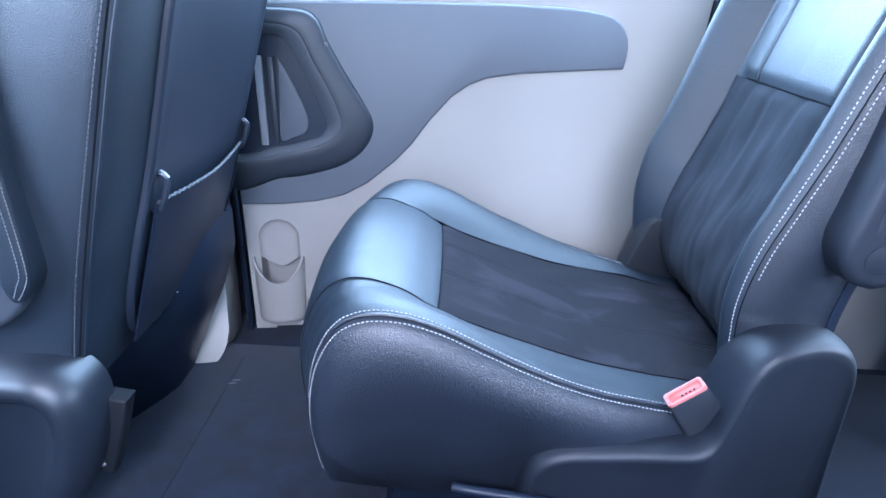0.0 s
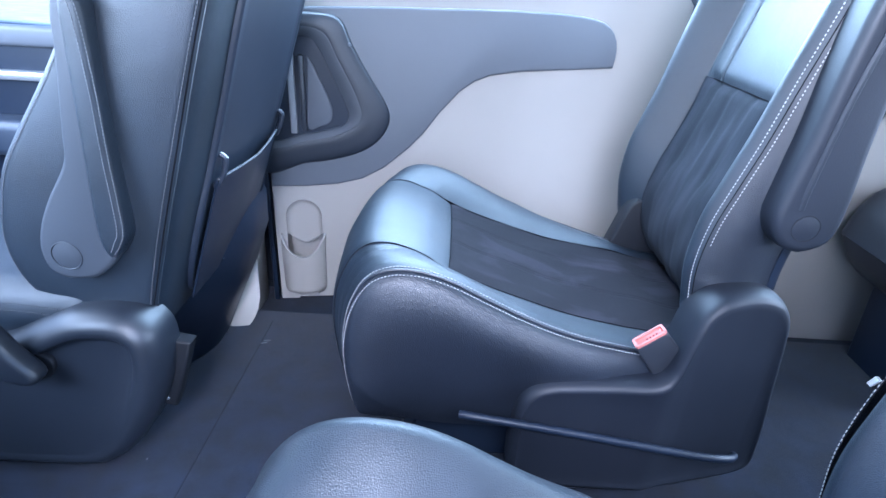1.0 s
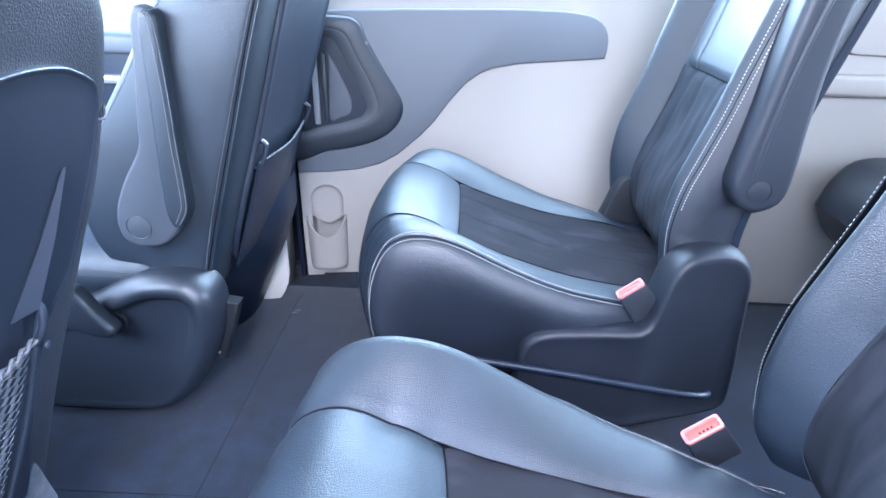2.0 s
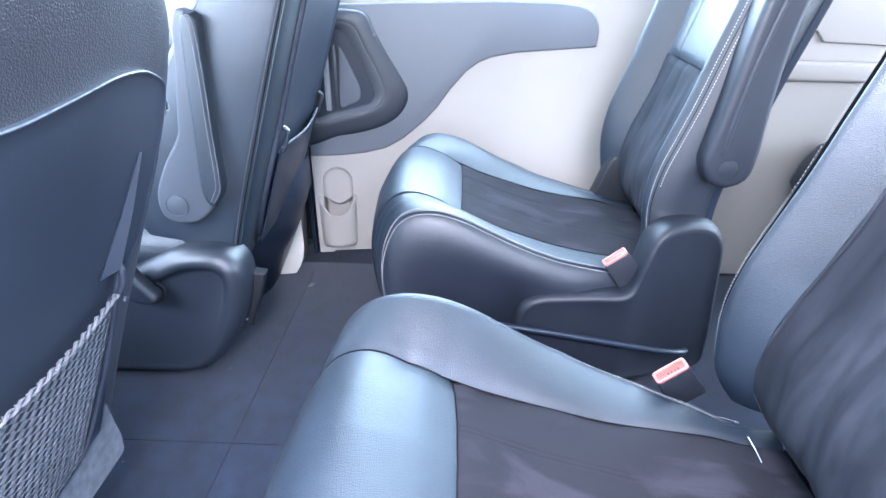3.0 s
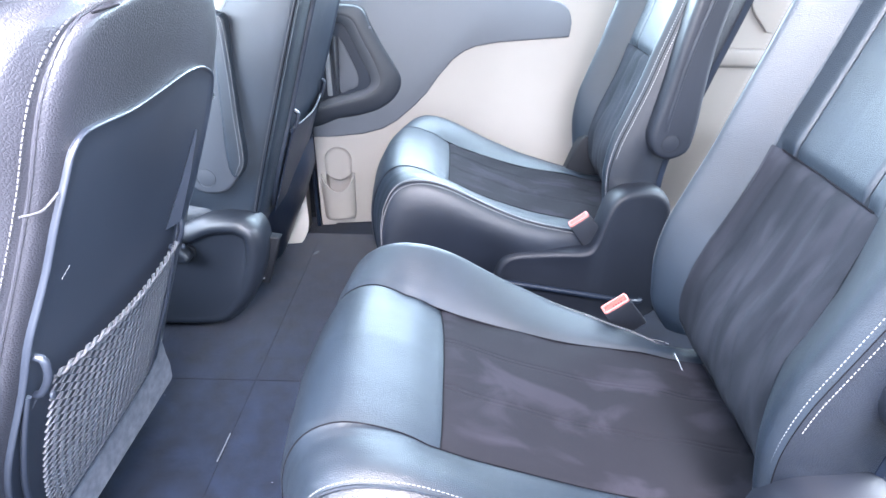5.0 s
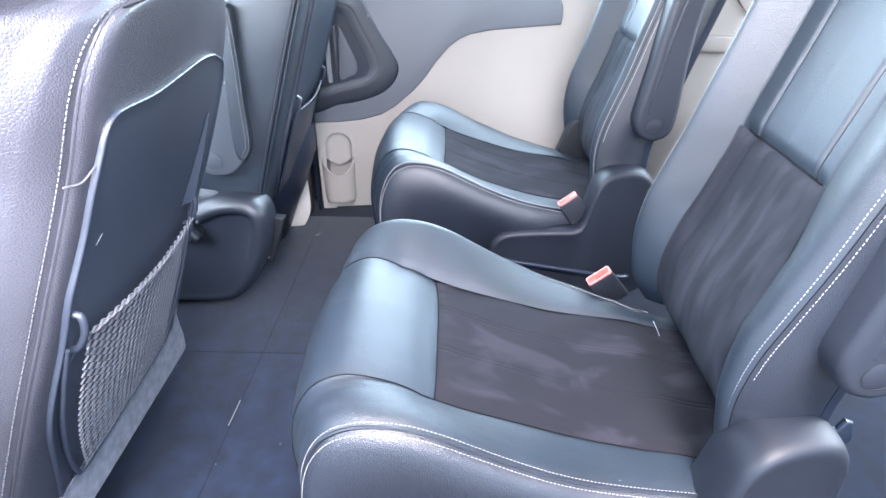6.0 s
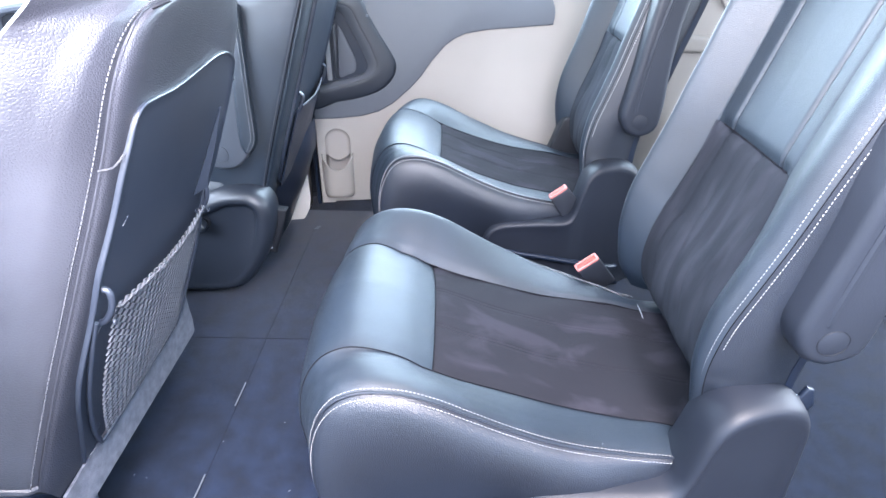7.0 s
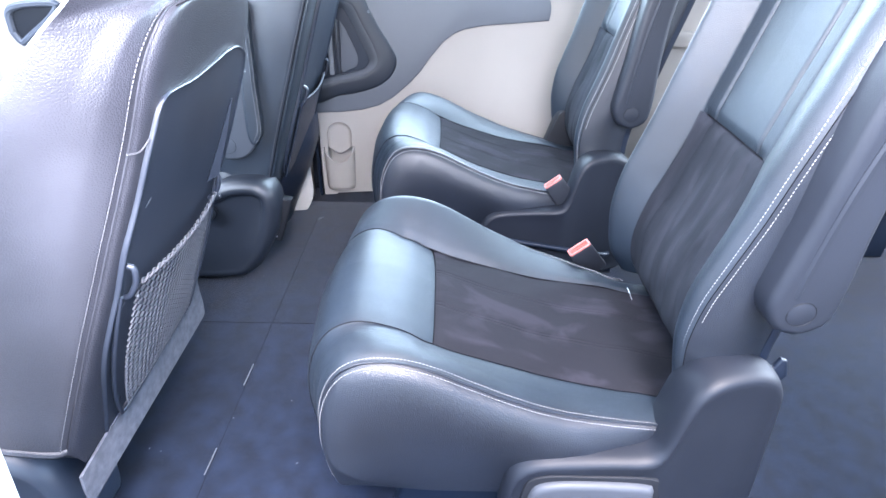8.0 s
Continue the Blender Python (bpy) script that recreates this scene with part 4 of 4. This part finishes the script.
def passenger_seat():
    xr = lambda z: -0.348 + 0.328 * (z - 0.524)
    seat = thing("passenger_seat", pose(0, 0, 0), "black leather front passenger seat with folded armrest", "seat", "front seats")
    seam_y = curve_through([(0.19, 0.598), (0.30, 0.588), (0.42, 0.578), (0.55, 0.574), (0.70, 0.572), (0.82, 0.585), (0.90, 0.63)])
    far_y = curve_through([(0.19, 0.99), (0.4, 1.012), (0.7, 1.005), (0.82, 0.975), (0.90, 0.93)])
    fx = curve_through([(0.19, -0.50), (0.27, -0.545), (0.303, -0.575), (0.338, -0.604), (0.385, -0.616), (0.422, -0.614), (0.47, -0.60), (0.521, -0.578), (0.615, -0.510), (0.658, -0.480), (0.72, -0.440), (0.80, -0.385), (0.90, -0.33)])
    fy = curve_through([(0.19, 0.585), (0.45, 0.575), (0.70, 0.575), (0.82, 0.59), (0.90, 0.63)])
    zs = np.r_[np.linspace(0.245, 0.78, 34), np.linspace(0.795, 0.90, 12)]
    back, rows, k = padded_back(seat, "black leather backrest with topstitched edges", LEATHER, xr, seam_y, far_y, lambda z: (fx(z), fy(z)), zs, 0.012)
    edge = [r for r in rows if 0.28 < r[0][2] < 0.86]
    part("seam", tube([Vector(r[k]) for r in edge], 0.0012, 6), SEAM, back)
    part("stitching", stitches([Vector(r[k - 2]) + Vector((0, -0.0008, 0)) for r in edge], pitch=0.006, gap=0.3, r=0.0011), THREAD_GREY, back, "grey topstitching")
    part("piping", tube([Vector(r[k + 2]) + Vector((0.0006, 0, 0)) for r in edge], 0.0016, 6), LEATHER, back)
    part("front_stitching", stitches([Vector(r[0]) + Vector((0.002, -0.0012, 0)) for r in rows if r[0][2] > 0.29], pitch=0.0055, gap=0.35, r=0.0006), THREAD_DULL, back, "white contrast stitching")
    part("tag_stitching", stitches([(-0.452, 0.5535, 0.487), (-0.4535, 0.5535, 0.470), (-0.455, 0.5535, 0.452)]), THREAD, back)
    Q = lambda y, z, off=0.0: (xr(z) + off, y, z)
    outline = smooth_outline([(0.97, 0.84), (0.84, 0.855), (0.665, 0.845), (0.655, 0.72), (0.662, 0.60), (0.664, 0.50), (0.660, 0.42), (0.664, 0.34), (0.690, 0.275), (0.74, 0.25), (0.84, 0.24), (0.94, 0.26), (0.985, 0.35), (0.988, 0.55), (0.978, 0.70)], 110)
    part("seatback_board", plate(outline, ((0.0, -0.004), (0.0, 0.005), (0.002, 0.008), (0.005, 0.009), (0.008, 0.0075), (0.012, 0.006), (0.03, 0.006), (0.5, 0.006), (0.98, 0.006)), Q), BOARD, seat, "dark seatback board", auto=70)
    pocket = [[Q(0.682 + 0.295 * u, 0.262 + (0.213 * (0.97 + 0.03 * abs(2 * u - 1))) * w, 0.011 + 0.012 * math.sin(math.pi * u) * w) for u in np.linspace(0, 1, 24)] for w in np.linspace(0, 1, 12)]
    part("map_pocket", solid(grid(pocket), 0.003), PLASTIC, seat, "black fabric map pocket")
    part("pocket_hem", tube([Vector(p) + Vector((0.003, 0, 0.0012 * math.sin(j * 2.6))) for j, p in enumerate(spline(pocket[-1], 60))], 0.0022, 6), NET, seat)
    part("pocket_seam", tube(spline([Q(0.968, 0.47, 0.016), Q(0.972, 0.38, 0.016), Q(0.960, 0.31, 0.016), Q(0.90, 0.278, 0.016), Q(0.80, 0.272, 0.016)], 30), 0.0018, 6), BOARD, seat)
    for y in (0.690, 0.982):
        part("pocket_hook", tube(spline([Q(y, 0.462, 0.006), Q(y, 0.470, 0.016), Q(y, 0.503, 0.017), Q(y, 0.512, 0.006)], 12), 0.005, 8), BOARD, seat)
    low = []
    for z, r, d, far_x in ((0.36, 1.0, 0.0, -0.452), (0.33, 0.995, 0.0, -0.438), (0.28, 0.99, 0.0, -0.438), (0.20, 0.98, 0.005, -0.465), (0.12, 0.97, 0.02, -0.500), (0.05, 0.965, 0.05, -0.530), (0.0, 0.96, 0.08, -0.550)):
        blend = lambda y: min(max((y - 0.68) / 0.22, 0), 1)
        low.append([((xr(z) - 0.072 - d) * (1 - blend(y)) + far_x * blend(y), y, z) for y in np.linspace(0.625, r, 14)])
    part("lower_back", solid(grid(low), 0.05), PLASTIC, seat, "dark lower seatback cover")
    # unseen as well, put here to block the windscreen lamp
    head = part("headrest", box(-0.31, -0.19, 0.665, 0.925, 0.95, 1.15, 0.045, 5), LEATHER, seat, "black leather headrest out of view, blocks windscreen light")
    for y in (0.725, 0.865):
        part("headrest_post", tube([(-0.27, y, 0.87), (-0.25, y, 0.98)], 0.006, 10), SILVER, head)
    # folded-up armrest on the inner side
    arm = [(-0.519, 0.366), (-0.478, 0.372), (-0.446, 0.402), (-0.430, 0.440), (-0.424, 0.54), (-0.420, 0.637), (-0.419, 0.715), (-0.430, 0.736), (-0.447, 0.736), (-0.457, 0.712), (-0.462, 0.671),
           (-0.478, 0.575), (-0.486, 0.535), (-0.518, 0.485), (-0.541, 0.440), (-0.548, 0.405), (-0.541, 0.378)]
    a = part("armrest", prism(smooth_outline(arm, 90), 0.546, 0.572, 0.007, 4), ARM_TRIM, seat, "charcoal armrest folded up, white stitching")
    pad = [(-0.430, 0.733), (-0.440, 0.722), (-0.445, 0.655), (-0.452, 0.552), (-0.458, 0.450), (-0.453, 0.415), (-0.442, 0.407), (-0.431, 0.420), (-0.4215, 0.450), (-0.4195, 0.55), (-0.4165, 0.637), (-0.4145, 0.715), (-0.420, 0.731)]
    pad = part("armrest_pad", prism(smooth_outline(pad, 80), 0.537, 0.574, 0.008, 5), LEATHER, a, "black leather armrest pad")
    for dx, dy in ((-0.0125, 0.0004), (-0.0055, 0.0016)):
        run = spline([(-0.427 + dx, 0.5362 + dy, 0.730), (-0.413 + dx, 0.5362 + dy, 0.722), (-0.411 + dx, 0.5362 + dy, 0.637), (-0.414 + dx, 0.5362 + dy, 0.55), (-0.416 + dx, 0.5362 + dy, 0.455), (-0.424 + dx, 0.5362 + dy, 0.427 - dx * 0.4), (-0.438 + dx * 0.5, 0.5362 + dy, 0.411 - dx * 0.4)], 70)
        part("stitching", stitches(run, pitch=0.0045, gap=0.3, r=0.0006), THREAD_DULL, pad, "white contrast stitching")
    part("pivot_cap", disc(-0.512, 0.5475, 0.404, 0.019, 0.002), ARM_TRIM, a)
    part("cap_ring", tube([(-0.512 + 0.0205 * math.cos(j), 0.5455, 0.404 + 0.0205 * math.sin(j)) for j in np.linspace(0, 2 * math.pi, 33)], 0.0009, 6), ARM_TRIM, a)
    # base shield: a glossy rounded ring round a sunken middle
    outer = spline([(-0.80, 0.215), (-0.70, 0.240), (-0.640, 0.262), (-0.580, 0.292), (-0.525, 0.314), (-0.462, 0.317), (-0.428, 0.300), (-0.411, 0.274), (-0.410, 0.227), (-0.427, 0.159), (-0.465, 0.084), (-0.514, 0.030), (-0.566, 0.014), (-0.66, 0.010), (-0.76, 0.012), (-0.81, 0.03), (-0.83, 0.12), (-0.80, 0.215)], 110)[:-1]
    bm = dome(outer, ((0.0, 0.60), (0.0, 0.560), (0.003, 0.546), (0.009, 0.534), (0.017, 0.527), (0.025, 0.524), (0.032, 0.5245), (0.037, 0.527), (0.040, 0.533), (0.043, 0.537), (0.05, 0.538)))
    bm.verts.index_update()
    for v in bm.verts:
        if v.index >= 660:
            v.co.y += (0.5265 - v.co.y) * min(max((0.24 - v.co.z) / 0.10, 0), 1)
    sh = part("side_shield", bm, GLOSS, seat, "glossy black plastic seat base shield", auto=70)
    part("recliner_lever", prism(smooth_outline([(-0.675, 0.262), (-0.640, 0.305), (-0.615, 0.310), (-0.590, 0.272), (-0.565, 0.240), (-0.566, 0.224), (-0.590, 0.220), (-0.630, 0.232), (-0.66, 0.24)], 50), 0.486, 0.520, 0.010, 3), GLOSS, sh)
    # flat black plate on the shield behind the lever, no hollow is cut
    part("lever_backplate", prism(smooth_outline([(-0.66, 0.235), (-0.60, 0.25), (-0.566, 0.235), (-0.575, 0.206), (-0.615, 0.196), (-0.65, 0.205)], 40), 0.528, 0.539, 0.002), BLACK, sh)
    part("foot_bracket", prism([(-0.454, 0.112), (-0.430, 0.107), (-0.404, 0.18), (-0.386, 0.238), (-0.43, 0.245), (-0.438, 0.20)], 0.585, 0.612, 0.006), BLACK, seat)
    part("bracket_screw", disc(-0.441, 0.586, 0.126, 0.004, 0.002, 10, 0.001), SILVER, seat)
    part("seat_base", box(-1.0, -0.60, 0.60, 0.90, 0.0, 0.25, 0.02), PLASTIC, seat)
    cushion = part("cushion", box(-1.10, -0.50, 0.56, 1.01, 0.235, 0.338, 0.045, 5), LEATHER, seat)
    for z in (0.300, 0.311):
        part("stitching", stitches([(x, 0.5585, z - 0.08 * max(0, x + 0.62)) for x in np.linspace(-0.80, -0.54, 20)], r=0.0009), THREAD_GREY, cushion)


def cockpit():
    ob = thing("dashboard", pose(-1.75, 0.4, 0), "dark moulded dashboard with silver trim", "dashboard", kind="structure")
    part("dash_body", prism([(-0.4, 0.25), (-0.02, 0.30), (0.10, 0.45), (0.12, 0.58), (0.02, 0.66), (-0.45, 0.70)], -0.76, 0.76, 0.04, 4), PLASTIC, ob)
    part("dash_trim", box(0.118, 0.130, -0.5, 0.7, 0.46, 0.48, 0.004), SILVER, ob)
    part("centre_stack", box(-0.1, 0.16, -0.14, 0.14, 0.0, 0.60, 0.03), PLASTIC_SATIN, ob)
    wheel = thing("steering_wheel", pose(-1.36, 0.05, 0.62, 0, 62, 0), "black leather steering wheel", "steering wheel")
    ring = [(0.185 * math.cos(a), 0.185 * math.sin(a), 0) for a in np.linspace(0, 2 * math.pi, 49)]
    part("rim", tube(ring, 0.016, 12), LEATHER, wheel)
    part("hub", box(-0.06, 0.06, -0.08, 0.08, -0.03, 0.02, 0.02, 3), PLASTIC, wheel)
    part("column", box(-0.05, 0.05, -0.05, 0.05, -0.28, -0.02, 0.02), PLASTIC, wheel)
    for s in (-1, 1):
        part("spoke", box(-0.02, 0.02, min(0.07 * s, 0.18 * s), max(0.07 * s, 0.18 * s), -0.012, 0.008, 0.006), PLASTIC, wheel)


def rear():
    ob = thing("third_row_bench", pose(0, 0, 0), "dark third-row bench seat folded low", "bench seat")
    part("cushion", prism(smooth_outline([(0.850, 0.311), (0.872, 0.38), (0.935, 0.428), (1.15, 0.425), (1.38, 0.405), (1.42, 0.35), (1.42, 0.20), (1.38, 0.155), (1.15, 0.172), (0.965, 0.198), (0.890, 0.245)], 70), 0.72, 1.03, 0.03, 4), LEATHER_SIDE, ob)
    part("backrest", prism([(1.38, 0.3), (1.54, 0.3), (1.72, 0.85), (1.58, 0.88)], 0.72, 1.03, 0.03, 3), LEATHER_SIDE, ob)
    part("base", prism([(0.975, 0.0), (1.4, 0.0), (1.4, 0.18), (0.965, 0.20)], 0.74, 1.01, 0.01), PLASTIC, ob)
    bm = prism([(0.0, 0.0), (0.012, 0.002), (0.016, 0.022), (0.004, 0.026)], 0, 0.012, 0.002)
    tagged(part("paper_scrap", bm, PAPER), "small crumpled white paper scrap on the carpet", "paper").matrix_basis = pose(0.95, 0.88, 0.002, 20, 0, 20)


def floor_details():
    """Seams of the storage lids and bits of lint on the carpet."""
    for a, b in (((-0.417, -0.35), (-0.405, 1.0)), ((-0.72, 0.362), (-0.10, 0.366))):
        bm = tube([(*a, 0.0), ((a[0] + b[0]) / 2, (a[1] + b[1]) / 2, 0.0), (*b, 0.0)], 0.0006, 6)
        tagged(part("lid_seam", bm, SEAM), "dark seam between floor storage lids", "seam", kind="structure")
    # two short paler strips along the lengthwise lid seam
    for y0, y1 in ((0.145, 0.212), (-0.083, -0.023)):
        bm = tube([(-0.417 + 0.012 * y0, y0, 0.003), (-0.4155 + 0.012 * y0, (y0 + y1) / 2, 0.0035), (-0.416 + 0.012 * y1, y1, 0.003)], 0.0010, 6)
        tagged(part("lid_edge", bm, TRIM_GREY), "pale edge along part of a floor lid seam", "seam", kind="structure")


def lint():
    """Specks of lint on the carpet and the near cushion."""
    bm = bmesh.new()
    rng = random.Random(4)
    for k in range(8):
        x, y = rng.uniform(-0.62, -0.2), rng.uniform(-0.15, 1.0)
        a, l = rng.uniform(0, 6.28), rng.uniform(0.002, 0.005)
        tube([(x, y, 0.001), (x + l * math.cos(a), y + l * math.sin(a), 0.0012)], 0.0005, 4, bm)
    for x, y in ((-0.405, 0.908), (-0.40, 0.918)):
        tube([(x, y, 0.002), (x + 0.014, y + 0.003, 0.0025)], 0.0009, 5, bm)
    for x, y, z in ((0.168, -0.038, 0.300), (0.149, -0.129, 0.318), (0.237, -0.181, 0.304)):
        tube([(x, y, z), (x + 0.0012, y + 0.001, z + 0.0003)], 0.0007, 5, bm)
    tagged(part("lint", bm, TRIM_GREY), "pale lint specks on the carpet and seat cushion", "lint", kind="stuff")


shell()
door_sheet()
front_door()
SEAT_LABEL = "black leather bucket seat with suede insert and white stitching"
near = second_seat(pose(0, 0.03, 0), SEAT_LABEL, 0.009, 0.003, 0.00045, 1.0, 1)
far = second_seat(pose(0, 0.785, 0), SEAT_LABEL, -0.006, 0.014, 0.00072, 0.35, 0)
# thin black plate in place of a hollow round the lever
part("lever_backplate", prism(smooth_outline([(0.142, 0.10), (0.144, 0.190), (0.165, 0.222), (0.24, 0.226), (0.325, 0.224), (0.340, 0.205), (0.340, 0.12)], 50), -0.2635, -0.255, 0.001), BLACK, near)
part("recliner_lever", prism(smooth_outline([(0.150, 0.12), (0.154, 0.190), (0.176, 0.213), (0.24, 0.218), (0.322, 0.213), (0.333, 0.195), (0.330, 0.14), (0.24, 0.115)], 60), -0.274, -0.250, 0.010, 4), ARM_TRIM, near, "grey recliner lever")
# little metal anchor in the bight
for run in ([(0.360, 0.171, 0.2785), (0.374, 0.172, 0.2745), (0.391, 0.170, 0.2700)], [(0.393, 0.145, 0.2700), (0.392, 0.122, 0.2712), (0.390, 0.102, 0.2725)]):
    part("child_seat_anchor", tube(spline(run, 12), 0.00045, 8), SILVER, near, "bright metal anchor loop")
part("hook", prism([(0.465, 0.345), (0.500, 0.342), (0.512, 0.346), (0.517, 0.358), (0.508, 0.384), (0.498, 0.388), (0.492, 0.372), (0.465, 0.370)], -0.185, -0.176, 0.004), PLASTIC, near)
part("seat_rail", tube(spline([(0.035, -0.262, 0.186), (0.06, -0.267, 0.187), (0.20, -0.268, 0.168), (0.39, -0.268, 0.138), (0.45, -0.262, 0.129), (0.465, -0.25, 0.124)], 30), 0.0065, 10), PLASTIC, far)
hinge = [(0.352, 0.16), (0.338, 0.22), (0.336, 0.262), (0.346, 0.292), (0.358, 0.330), (0.372, 0.368), (0.384, 0.378), (0.45, 0.372), (0.48, 0.30), (0.48, 0.16)]
part("hinge_cover", prism(hinge, 0.17, 0.214, 0.006), BLACK, far, "black plastic hinge cover")
buckle(near, 0.3005, 0.211, 0.322, (14, -36, 8))
buckle(far, 0.295, -0.234, 0.326, (8, -38, 4))
driver_seat()
passenger_seat()
cockpit()
rear()
floor_details()
lint()
